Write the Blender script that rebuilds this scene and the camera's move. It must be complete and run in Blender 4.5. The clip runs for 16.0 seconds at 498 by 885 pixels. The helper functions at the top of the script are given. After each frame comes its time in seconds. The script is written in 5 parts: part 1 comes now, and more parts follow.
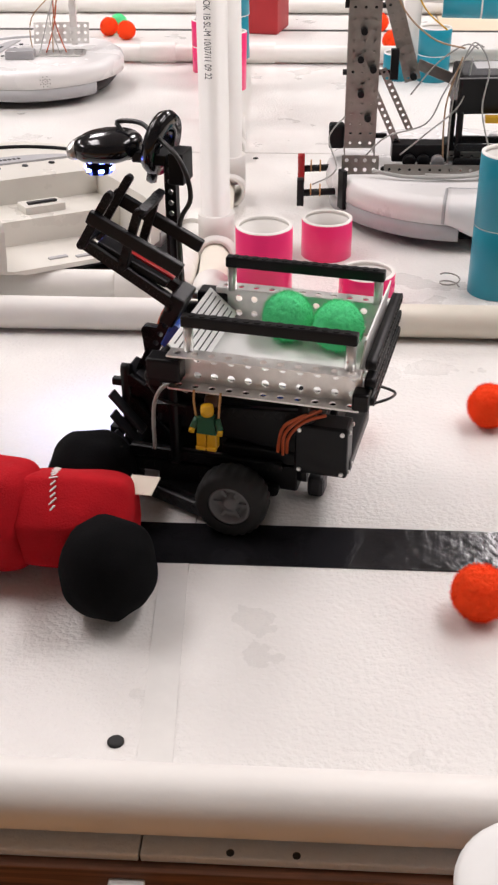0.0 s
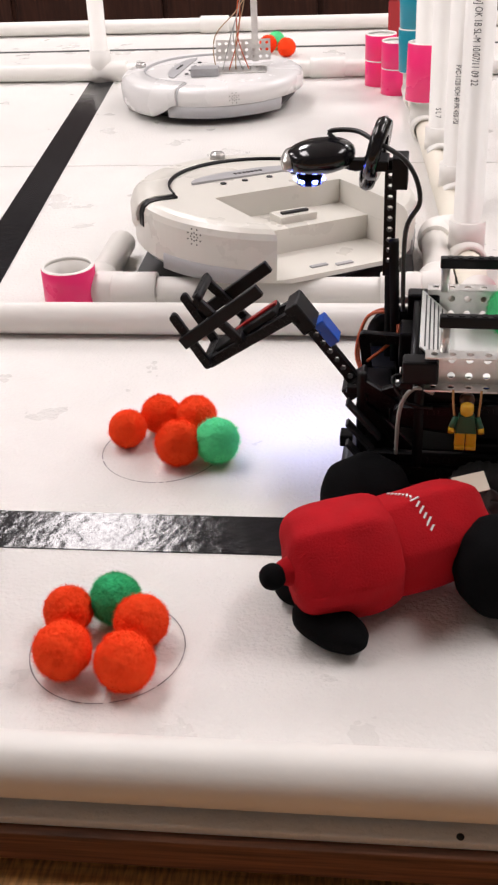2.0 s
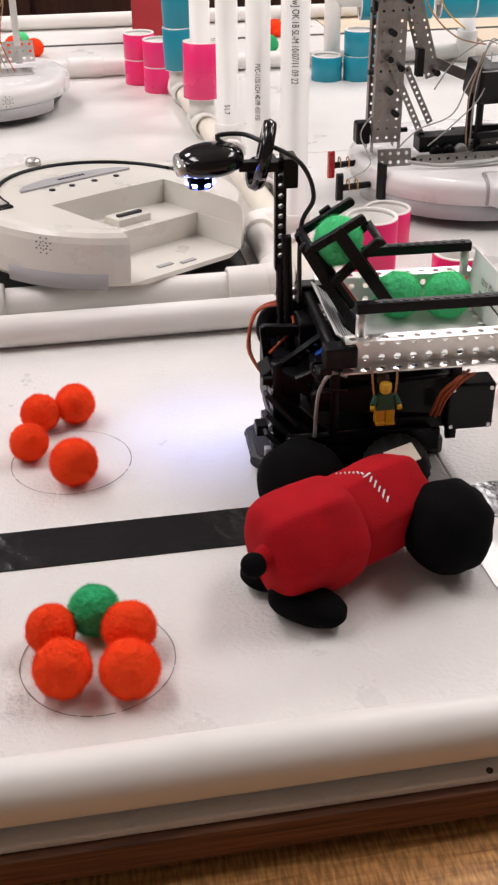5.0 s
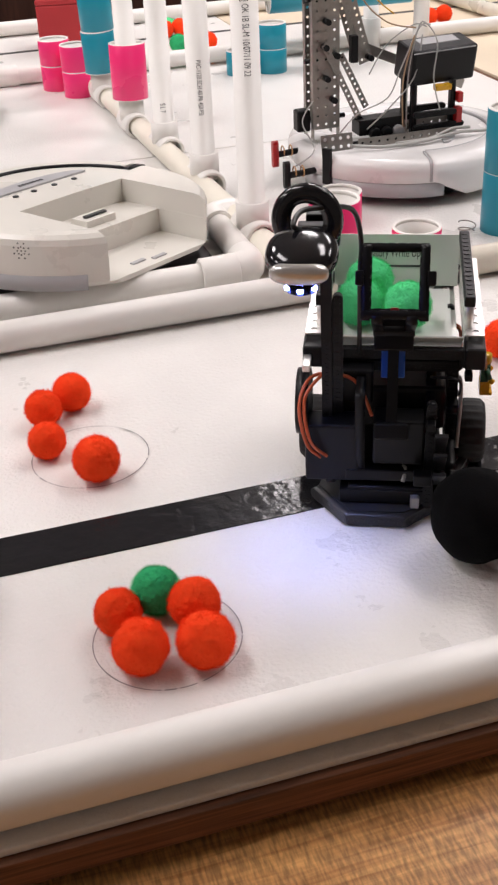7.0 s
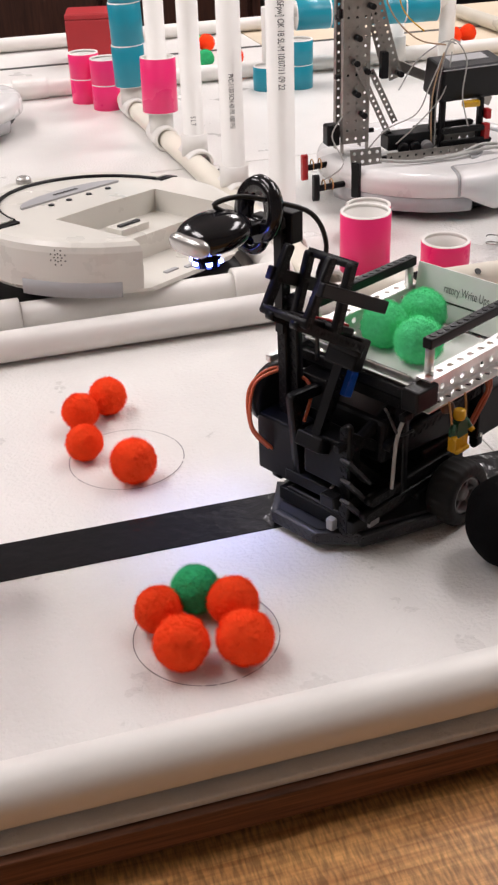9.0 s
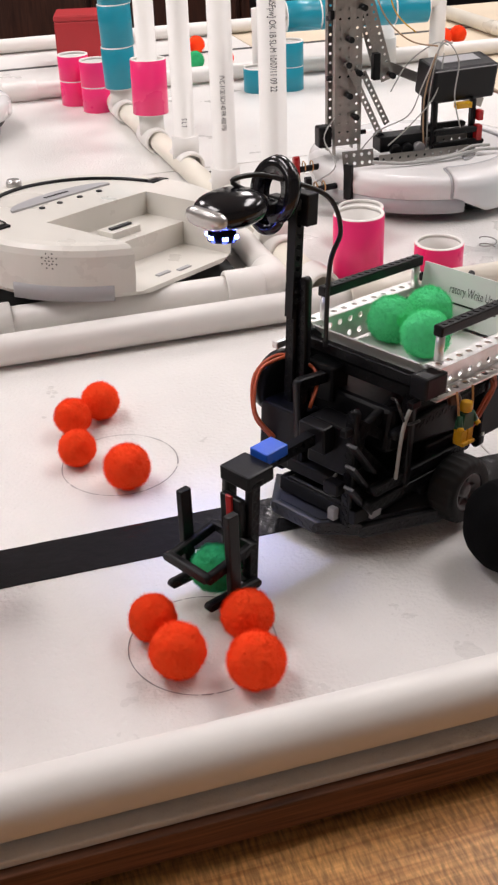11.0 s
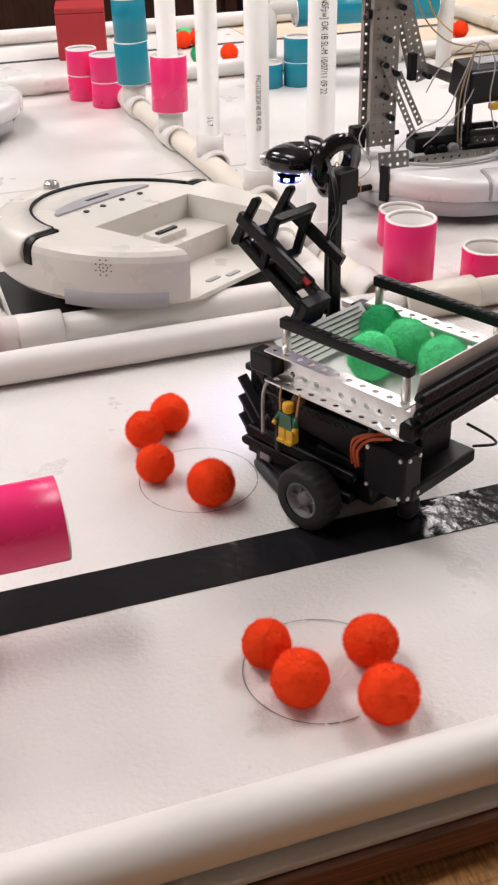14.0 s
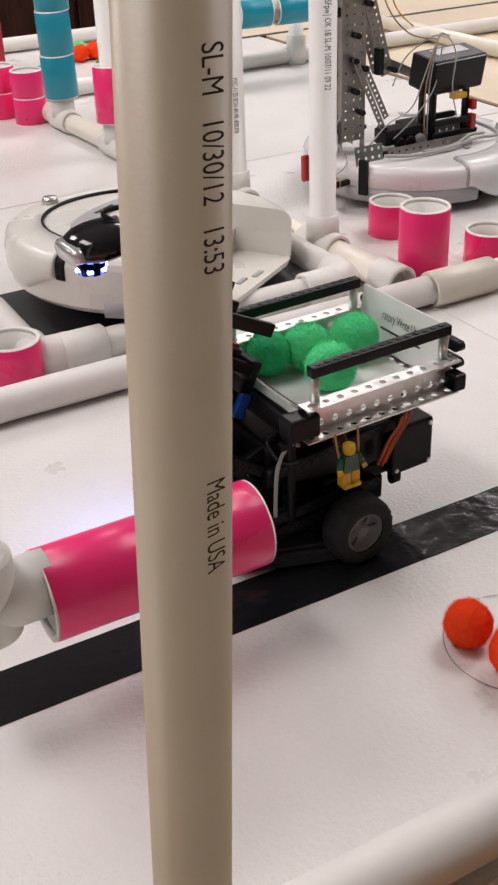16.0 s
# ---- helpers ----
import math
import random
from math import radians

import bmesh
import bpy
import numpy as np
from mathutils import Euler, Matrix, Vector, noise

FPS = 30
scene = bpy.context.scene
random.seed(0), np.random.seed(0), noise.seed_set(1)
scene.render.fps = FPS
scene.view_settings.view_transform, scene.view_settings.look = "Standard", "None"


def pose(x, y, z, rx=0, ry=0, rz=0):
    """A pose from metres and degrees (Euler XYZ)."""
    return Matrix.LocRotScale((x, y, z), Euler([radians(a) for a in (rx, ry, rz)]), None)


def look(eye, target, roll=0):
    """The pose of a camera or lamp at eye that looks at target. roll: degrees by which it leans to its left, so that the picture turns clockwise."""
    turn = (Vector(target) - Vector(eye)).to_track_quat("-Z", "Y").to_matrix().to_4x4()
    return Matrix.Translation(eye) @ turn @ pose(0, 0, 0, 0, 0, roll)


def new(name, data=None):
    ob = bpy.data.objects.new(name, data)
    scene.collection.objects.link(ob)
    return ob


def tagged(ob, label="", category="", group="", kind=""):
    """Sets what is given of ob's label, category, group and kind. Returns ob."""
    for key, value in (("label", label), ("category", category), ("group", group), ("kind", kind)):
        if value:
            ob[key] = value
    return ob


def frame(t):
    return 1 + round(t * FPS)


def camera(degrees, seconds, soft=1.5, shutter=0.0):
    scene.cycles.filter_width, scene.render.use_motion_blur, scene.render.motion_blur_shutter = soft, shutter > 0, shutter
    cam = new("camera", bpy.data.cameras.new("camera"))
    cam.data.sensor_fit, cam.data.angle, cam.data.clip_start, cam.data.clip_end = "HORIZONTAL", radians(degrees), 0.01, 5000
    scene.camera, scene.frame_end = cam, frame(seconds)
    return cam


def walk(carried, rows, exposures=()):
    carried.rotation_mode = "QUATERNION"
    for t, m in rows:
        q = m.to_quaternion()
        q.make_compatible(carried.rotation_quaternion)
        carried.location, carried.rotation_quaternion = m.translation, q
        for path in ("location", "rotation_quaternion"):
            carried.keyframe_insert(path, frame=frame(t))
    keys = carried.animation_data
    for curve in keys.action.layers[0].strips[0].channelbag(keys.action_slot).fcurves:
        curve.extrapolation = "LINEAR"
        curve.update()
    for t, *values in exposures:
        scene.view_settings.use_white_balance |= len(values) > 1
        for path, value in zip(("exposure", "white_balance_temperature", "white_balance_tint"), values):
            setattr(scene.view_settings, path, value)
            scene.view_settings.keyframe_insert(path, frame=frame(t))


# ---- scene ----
from mathutils.bvhtree import BVHTree

EXPOSURES = [(0.0, 0.09), (1.5, 0.09), (3.5, -0.05), (7.5, 0.0), (14.8, 0.0), (16.0, -0.28)]
NEAR_PIPE = (-0.3075, 0.040)
NEAR_LEAN = 2.8
PLUSH_A = (0.216, 0.256, 22)
PLUSH_B = (0.337, 0.190, 202)
cam = camera(25.6, 16.0, soft=2.4)
PATH = [
    (0, (0.419, -0.342, 0.5), (0.313, 1.361, -0.543), -0.4),
    (0.5, (0.365, -0.336, 0.499), (0.174, 1.363, -0.539), -2.4),
    (1, (0.294, -0.343, 0.5), (0.038, 1.35, -0.533), -3.0),
    (1.5, (0.241, -0.354, 0.502), (-0.011, 1.351, -0.513), -2.8),
    (2, (0.195, -0.368, 0.493), (-0.021, 1.345, -0.517), -2.6),
    (2.2, (0.177, -0.372, 0.502), (-0.019, 1.336, -0.519), -2.2),
    (2.5, (0.16, -0.373, 0.493), (-0.025, 1.34, -0.524), -2.9),
    (3, (0.133, -0.386, 0.499), (0.062, 1.324, -0.536), -2.6),
    (3.5, (0.091, -0.401, 0.51), (0.084, 1.32, -0.509), -2.3),
    (4, (0.071, -0.39, 0.506), (0.15, 1.337, -0.5), -1.9),
    (4.5, (0.053, -0.383, 0.511), (0.248, 1.322, -0.517), -0.9),
    (6.8, (-0.07, -0.403, 0.514), (0.391, 1.246, -0.519), -2.7),
    (7, (-0.078, -0.399, 0.516), (0.389, 1.247, -0.519), -2.8),
    (7.5, (-0.095, -0.391, 0.514), (0.364, 1.261, -0.515), -2.1),
    (8, (-0.098, -0.398, 0.518), (0.369, 1.257, -0.503), -1.7),
    (8.5, (-0.1, -0.406, 0.518), (0.353, 1.259, -0.493), -1.9),
    (9, (-0.104, -0.41, 0.516), (0.35, 1.255, -0.493), -2.2),
    (11.5, (-0.106, -0.399, 0.514), (0.375, 1.262, -0.491), -1.9),
    (12, (-0.108, -0.402, 0.517), (0.384, 1.259, -0.483), -1.6),
    (12.5, (-0.111, -0.401, 0.519), (0.387, 1.261, -0.475), -1.5),
    (13, (-0.11, -0.392, 0.515), (0.399, 1.271, -0.473), -1.4),
    (13.5, (-0.137, -0.377, 0.52), (0.39, 1.276, -0.476), -0.9),
    (14, (-0.201, -0.341, 0.528), (0.34, 1.287, -0.5), -1.2),
    (14.5, (-0.215, -0.318, 0.516), (0.375, 1.295, -0.508), -2.1),
    (15, (-0.252, -0.301, 0.511), (0.313, 1.323, -0.51), -2.1),
    (15.5, (-0.329, -0.277, 0.535), (0.403, 1.274, -0.493), -2.1),
    (16, (-0.419, -0.244, 0.519), (0.396, 1.274, -0.497), -2.2),
]
walk(cam, [(t, look(eye, target, roll)) for t, eye, target, roll in PATH], EXPOSURES)


# ---------- world and light ----------
world = bpy.data.worlds.new("world")
scene.world = world
world.use_nodes = True
world.node_tree.nodes["Background"].inputs[0].default_value = (0.9, 0.95, 1.0, 1)
world.node_tree.nodes["Background"].inputs[1].default_value = 0.1


def ceiling_lamp(x, y, power):
    data = bpy.data.lights.new("ceiling_lamp", "AREA")
    data.shape, data.size, data.size_y, data.energy = "RECTANGLE", 0.45, 1.2, power
    data.color = (1.0, 0.930, 0.938)
    ob = new("ceiling_lamp", data)
    ob.matrix_world = pose(x, y, 2.02)
    return ob


for lx in (-2.6, -0.85, 1.4, 2.9):
    for ly, watts in ((0.9, 25.0), (3.1, 32.0)):
        ceiling_lamp(lx, ly, watts)


# ---------- materials ----------
def mat(name, color, rough=0.5, metal=0.0, vary=0.12, scale=40.0, bump=0.0, bump_scale=200.0, spec=0.5, per_object=0.0, emit=0.0, emit_color=None):
    """A surface with variation at two scales and fine relief."""
    m = bpy.data.materials.new(name)
    m.use_nodes = True
    nt = m.node_tree
    bsdf = nt.nodes["Principled BSDF"]
    co = nt.nodes.new("ShaderNodeTexCoord")
    n1 = nt.nodes.new("ShaderNodeTexNoise")
    n1.inputs["Scale"].default_value, n1.inputs["Detail"].default_value = scale, 6
    n2 = nt.nodes.new("ShaderNodeTexNoise")
    n2.inputs["Scale"].default_value, n2.inputs["Detail"].default_value = scale / 7, 3
    for n in (n1, n2):
        nt.links.new(co.outputs["Object"], n.inputs["Vector"])
    add = nt.nodes.new("ShaderNodeMath")
    add.operation = "ADD"
    nt.links.new(n1.outputs[0], add.inputs[0])
    nt.links.new(n2.outputs[0], add.inputs[1])
    src = add.outputs[0]
    ramp = nt.nodes.new("ShaderNodeMapRange")
    ramp.inputs["From Min"].default_value, ramp.inputs["From Max"].default_value = 0.6, 1.4
    ramp.inputs["To Min"].default_value, ramp.inputs["To Max"].default_value = 1 - vary, 1 + vary
    nt.links.new(src, ramp.inputs["Value"])
    mul = nt.nodes.new("ShaderNodeMix")
    mul.data_type, mul.blend_type = "RGBA", "MULTIPLY"
    mul.inputs["Factor"].default_value = 1.0
    mul.inputs["A"].default_value = (*color, 1)
    nt.links.new(ramp.outputs[0], mul.inputs["B"])
    out = mul.outputs["Result"]
    if per_object:
        info = nt.nodes.new("ShaderNodeObjectInfo")
        r2 = nt.nodes.new("ShaderNodeMapRange")
        r2.inputs["To Min"].default_value, r2.inputs["To Max"].default_value = 1 - per_object, 1 + per_object
        nt.links.new(info.outputs["Random"], r2.inputs["Value"])
        m2 = nt.nodes.new("ShaderNodeMix")
        m2.data_type, m2.blend_type = "RGBA", "MULTIPLY"
        m2.inputs["Factor"].default_value = 1.0
        nt.links.new(out, m2.inputs["A"])
        nt.links.new(r2.outputs[0], m2.inputs["B"])
        out = m2.outputs["Result"]
    nt.links.new(out, bsdf.inputs["Base Color"])
    rr = nt.nodes.new("ShaderNodeMapRange")
    rr.inputs["From Min"].default_value, rr.inputs["From Max"].default_value = 0.6, 1.4
    rr.inputs["To Min"].default_value, rr.inputs["To Max"].default_value = max(0.02, rough - 0.07), min(1, rough + 0.07)
    nt.links.new(src, rr.inputs["Value"])
    nt.links.new(rr.outputs[0], bsdf.inputs["Roughness"])
    bsdf.inputs["Metallic"].default_value = metal
    bsdf.inputs["Specular IOR Level"].default_value = spec
    if bump:
        nb = nt.nodes.new("ShaderNodeTexNoise")
        nb.inputs["Scale"].default_value, nb.inputs["Detail"].default_value = bump_scale, 4
        nt.links.new(co.outputs["Object"], nb.inputs["Vector"])
        bp = nt.nodes.new("ShaderNodeBump")
        bp.inputs["Strength"].default_value, bp.inputs["Distance"].default_value = bump, 0.002
        nt.links.new(nb.outputs[0], bp.inputs["Height"])
        nt.links.new(bp.outputs[0], bsdf.inputs["Normal"])
    if emit:
        bsdf.inputs["Emission Color"].default_value = (*(emit_color or color), 1)
        bsdf.inputs["Emission Strength"].default_value = emit
    return m


def wood_mat(name, dark, light, stretch=(1.5, 30, 30), rough=0.45, scale=5.0, flecks=False):
    m = mat(name, light, rough)
    nt = m.node_tree
    bsdf = nt.nodes["Principled BSDF"]
    co = nt.nodes.new("ShaderNodeTexCoord")
    mp = nt.nodes.new("ShaderNodeMapping")
    mp.inputs["Scale"].default_value = stretch
    nt.links.new(co.outputs["Object"], mp.inputs["Vector"])
    n = nt.nodes.new("ShaderNodeTexNoise")
    n.inputs["Scale"].default_value, n.inputs["Detail"].default_value, n.inputs["Distortion"].default_value = scale, 8, 0.6
    nt.links.new(mp.outputs[0], n.inputs["Vector"])
    cr = nt.nodes.new("ShaderNodeValToRGB")
    cr.color_ramp.elements[0].position, cr.color_ramp.elements[1].position = 0.3, 0.7
    cr.color_ramp.elements[0].color, cr.color_ramp.elements[1].color = (*dark, 1), (*light, 1)
    nt.links.new(n.outputs[0], cr.inputs[0])
    out = cr.outputs[0]
    if flecks:
        # short pores and rays of the veneer, across the bands
        mp2 = nt.nodes.new("ShaderNodeMapping")
        mp2.inputs["Scale"].default_value = (420, 75, 75)
        nt.links.new(co.outputs["Object"], mp2.inputs["Vector"])
        n2 = nt.nodes.new("ShaderNodeTexNoise")
        n2.inputs["Scale"].default_value, n2.inputs["Detail"].default_value = 1.0, 3
        nt.links.new(mp2.outputs[0], n2.inputs["Vector"])
        mr = nt.nodes.new("ShaderNodeMapRange")
        mr.inputs["From Min"].default_value, mr.inputs["From Max"].default_value = 0.36, 0.62
        mr.inputs["To Min"].default_value, mr.inputs["To Max"].default_value = 0.58, 1.12
        nt.links.new(n2.outputs[0], mr.inputs["Value"])
        mx = nt.nodes.new("ShaderNodeMix")
        mx.data_type, mx.blend_type = "RGBA", "MULTIPLY"
        mx.inputs["Factor"].default_value = 1.0
        nt.links.new(out, mx.inputs["A"])
        nt.links.new(mr.outputs[0], mx.inputs["B"])
        out = mx.outputs["Result"]
    nt.links.new(out, bsdf.inputs["Base Color"])
    return m


WHITE_BOARD = mat("white_board", (0.77, 0.755, 0.725), 0.31, vary=0.06, scale=14, bump=0.8, bump_scale=240)
TAN_BOARD = mat("tan_board", (0.66, 0.56, 0.42), 0.5, vary=0.08, scale=12, bump=0.2, bump_scale=200)
PVC = mat("white_pvc", (0.80, 0.78, 0.74), 0.42, vary=0.05, scale=20, bump=0.03, bump_scale=300)
# white pipe seen against the light: its shaded side is put into this brown
PVC_BACKLIT = mat("backlit_pvc", (0.52, 0.43, 0.30), 0.38, vary=0.10, scale=18, bump=0.04, bump_scale=300)
PVC_OLD = mat("yellowed_pvc", (0.74, 0.70, 0.60), 0.32, vary=0.08, scale=18, bump=0.03, bump_scale=300)
TAPE = mat("black_tape", (0.012, 0.012, 0.014), 0.14, vary=0.3, scale=30, bump=0.33, bump_scale=90, spec=0.42)
CLEAR_TAPE = mat("clear_tape", (0.76, 0.75, 0.72), 0.16, vary=0.05, scale=60, bump=0.15, bump_scale=120)
PLY = wood_mat("dark_plywood", (0.06, 0.022, 0.010), (0.23, 0.09, 0.042), (2.5, 50, 90), 0.6)
TABLE = wood_mat("maple_laminate", (0.39, 0.165, 0.048), (0.72, 0.385, 0.135), (2.5, 40, 40), 0.36, 5, flecks=True)
PINK = mat("pink_plastic", (0.93, 0.030, 0.19), 0.3, vary=0.05, scale=12, bump=0.04, bump_scale=90)
TEAL = mat("teal_plastic", (0.008, 0.26, 0.36), 0.32, vary=0.06, scale=12, bump=0.04, bump_scale=90)
ORANGE_FUZZ = mat("orange_fuzz", (0.97, 0.082, 0.019), 0.95, vary=0.08, scale=220, per_object=0.08, spec=0.1, bump=0.45, bump_scale=380)
GREEN_FUZZ = mat("green_fuzz", (0.12, 0.72, 0.31), 0.95, vary=0.12, scale=220, per_object=0.10, spec=0.1, bump=0.6, bump_scale=380)
DEEP_GREEN_FUZZ = mat("deep_green_fuzz", (0.05, 0.50, 0.20), 0.95, vary=0.26, scale=220, spec=0.1, bump=0.7, bump_scale=380)
RED_PLUSH = mat("red_plush", (0.44, 0.008, 0.014), 0.9, vary=0.15, scale=60, bump=0.4, bump_scale=700, spec=0.15)
BLACK_PLUSH = mat("black_plush", (0.0045, 0.0045, 0.005), 0.95, vary=0.3, scale=80, bump=0.4, bump_scale=700, spec=0.08)
BLACK = mat("black_plastic", (0.006, 0.006, 0.007), 0.38, vary=0.2, scale=60, bump=0.05, spec=0.22)
BLACK_GLOSS = mat("glossy_black_plastic", (0.008, 0.008, 0.010), 0.12, vary=0.2, scale=60)
DARK_GREY = mat("dark_grey_plastic", (0.030, 0.031, 0.035), 0.38, vary=0.15, scale=60, bump=0.05, spec=0.35)
RUBBER = mat("black_rubber", (0.014, 0.014, 0.014), 0.75, vary=0.25, scale=90, bump=0.2)
WHEEL_GREY = mat("grey_wheel_plastic", (0.17, 0.17, 0.175), 0.4, vary=0.1)
GREY = mat("light_grey_plastic", (0.36, 0.36, 0.37), 0.35, vary=0.08)
METAL = mat("brushed_metal", (0.80, 0.79, 0.77), 0.36, 0.9, vary=0.12, scale=120, bump=0.1, bump_scale=400)
STEEL = mat("bare_steel", (0.33, 0.31, 0.285), 0.42, 0.85, vary=0.2, scale=120, bump=0.1, bump_scale=400)
SILVER = mat("silver_plastic", (0.60, 0.59, 0.57), 0.25, 0.6, vary=0.05)
PAPER = mat("white_paper", (0.78, 0.78, 0.76), 0.6, vary=0.04)
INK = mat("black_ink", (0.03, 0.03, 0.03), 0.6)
PENCIL = mat("pencil_line", (0.24, 0.23, 0.23), 0.6, vary=0.5, scale=120)
WHITE_SHELL = mat("white_shell", (0.78, 0.77, 0.76), 0.28, vary=0.04, scale=14)
CREAM_SHELL = mat("cream_shell", (0.74, 0.72, 0.66), 0.3, vary=0.05, scale=14)
GREY_SKIRT = mat("grey_skirt", (0.42, 0.42, 0.43), 0.4, vary=0.06)
RED = mat("red_plastic", (0.42, 0.012, 0.014), 0.3, vary=0.06)
RED_BOX = mat("red_painted_box", (0.40, 0.02, 0.025), 0.5, vary=0.12, scale=20)
BLUE = mat("blue_plastic", (0.012, 0.10, 0.55), 0.3, vary=0.05)
YELLOW = mat("yellow_plastic", (0.75, 0.42, 0.02), 0.28, vary=0.05)
TOY_GREEN = mat("dark_green_plastic", (0.02, 0.11, 0.055), 0.35, vary=0.06)
BROWN = mat("brown_plastic", (0.10, 0.035, 0.012), 0.35, vary=0.1)
CORD = mat("tan_rubber_band", (0.50, 0.27, 0.10), 0.5, vary=0.12)
WIRE_ORANGE = mat("orange_wire", (0.50, 0.09, 0.025), 0.45, vary=0.1)
WIRE_BLACK = mat("black_wire", (0.012, 0.012, 0.012), 0.35, vary=0.1)
WIRE_GREY = mat("grey_wire", (0.42, 0.42, 0.40), 0.45, vary=0.1)
WIRE_TAN = mat("tan_wire", (0.40, 0.27, 0.16), 0.5, vary=0.2)
SCREEN = mat("dark_screen", (0.02, 0.02, 0.025), 0.12, vary=0.1)
LED = mat("blue_led", (0.5, 0.6, 1.0), 0.3, emit=60.0, emit_color=(0.10, 0.15, 1.0))
# emitter added to throw the narrow blue patch on the board
FLOOR_GLOW = mat("floor_glow_emitter", (0.6, 0.7, 1.0), 0.3, emit=12000.0, emit_color=(0.32, 0.40, 1.0))
RED_LED = mat("red_led", (1.0, 0.1, 0.05), 0.3, emit=3.0, emit_color=(1.0, 0.05, 0.04))
WALL = mat("painted_wall", (0.22, 0.20, 0.18), 0.8, vary=0.06, scale=4)
CEIL = mat("ceiling_tile", (0.50, 0.49, 0.47), 0.9, vary=0.05, scale=20)
BLOCK_WALL = mat("light_block_wall", (0.19, 0.18, 0.17), 0.8, vary=0.1, scale=4)
CARPET = mat("carpet", (0.11, 0.10, 0.10), 0.95, vary=0.3, scale=60)
CABINET = wood_mat("dark_cabinet_wood", (0.022, 0.008, 0.005), (0.06, 0.022, 0.013), (20, 20, 1.5), 0.4)
TAG = mat("cream_label", (0.70, 0.63, 0.52), 0.7, vary=0.06)


# ---------- mesh helpers ----------
def add_box(bm, size, at=(0, 0, 0), rot=(0, 0, 0), bevel=0.0, mi=0):
    m = pose(*at, *rot) @ Matrix.Diagonal((*size, 1))
    made = bmesh.ops.create_cube(bm, size=1.0, matrix=m)
    faces = {f for v in made["verts"] for f in v.link_faces}
    for f in faces:
        f.material_index = mi
    if bevel:
        edges = {e for v in made["verts"] for e in v.link_edges}
        res = bmesh.ops.bevel(bm, geom=list(edges), offset=bevel, segments=2, affect="EDGES", profile=0.5)
        for f in res["faces"]:
            f.material_index = mi
    return made


def frame_of(p, q):
    d = Vector(q) - Vector(p)
    return Matrix.Translation((Vector(p) + Vector(q)) / 2) @ d.to_track_quat("Z", "Y").to_matrix().to_4x4(), d.length


def add_rod(bm, p, q, r, r2=None, seg=20, mi=0, smooth=True):
    m, length = frame_of(p, q)
    made = bmesh.ops.create_cone(bm, cap_ends=True, segments=seg, radius1=r, radius2=r if r2 is None else r2, depth=length, matrix=m)
    for f in {f for v in made["verts"] for f in v.link_faces}:
        f.material_index = mi
        f.smooth = smooth and len(f.verts) == 4
    return made


def add_pipe(bm, p, q, ro, ri, seg=32, mi=0, mi_in=None, lip=0.0):
    """A hollow tube with wall thickness from p to q."""
    m, length = frame_of(p, q)
    prof = [(ri, -length / 2), (ro - lip, -length / 2), (ro, -length / 2 + lip), (ro, length / 2 - lip), (ro - lip, length / 2), (ri, length / 2)]
    rings = []
    for r, z in prof:
        rings.append([bm.verts.new(m @ Vector((r * math.cos(2 * math.pi * k / seg), r * math.sin(2 * math.pi * k / seg), z))) for k in range(seg)])
    n = len(prof)
    for i in range(n):
        a, b = rings[i], rings[(i + 1) % n]
        for k in range(seg):
            f = bm.faces.new((a[k], a[(k + 1) % seg], b[(k + 1) % seg], b[k]))
            f.smooth = i in (2, 5)
            f.material_index = mi if (mi_in is None or i in (1, 2, 3)) else mi_in


def add_lathe(bm, prof, m=None, seg=32, mi=0, smooth=True, cap=True):
    m = m or Matrix()
    rings = [[bm.verts.new(m @ Vector((r * math.cos(2 * math.pi * k / seg), r * math.sin(2 * math.pi * k / seg), z))) for k in range(seg)] for r, z in prof]
    for a, b in zip(rings, rings[1:]):
        for k in range(seg):
            f = bm.faces.new((a[k], a[(k + 1) % seg], b[(k + 1) % seg], b[k]))
            f.smooth, f.material_index = smooth, mi
    if cap:
        for ring, flip in ((rings[0], True), (rings[-1], False)):
            f = bm.faces.new(ring[::-1] if flip else ring)
            f.material_index = mi


def add_cable(bm, pts, r, seg=8, mi=0, steps=6):
    """A round cable along a smooth line through the points."""
    P = [Vector(p) for p in pts]
    line = []
    for i in range(len(P) - 1):
        a, b, c, d = P[max(i - 1, 0)], P[i], P[i + 1], P[min(i + 2, len(P) - 1)]
        for k in range(steps):
            t = k / steps
            line.append(0.5 * ((2 * b) + (c - a) * t + (2 * a - 5 * b + 4 * c - d) * t * t + (3 * b - a - 3 * c + d) * t ** 3))
    line.append(P[-1])
    rings = []
    for i, p in enumerate(line):
        d = (line[min(i + 1, len(line) - 1)] - line[max(i - 1, 0)]).normalized()
        s = d.cross(Vector((0.13, 0.31, 0.94))).normalized()
        u = s.cross(d)
        rings.append([bm.verts.new(p + r * (math.cos(2 * math.pi * k / seg) * s + math.sin(2 * math.pi * k / seg) * u)) for k in range(seg)])
    for a, b in zip(rings, rings[1:]):
        for k in range(seg):
            f = bm.faces.new((a[k], a[(k + 1) % seg], b[(k + 1) % seg], b[k]))
            f.smooth, f.material_index = True, mi
    bm.faces.new(rings[0][::-1]).material_index = mi
    bm.faces.new(rings[-1]).material_index = mi


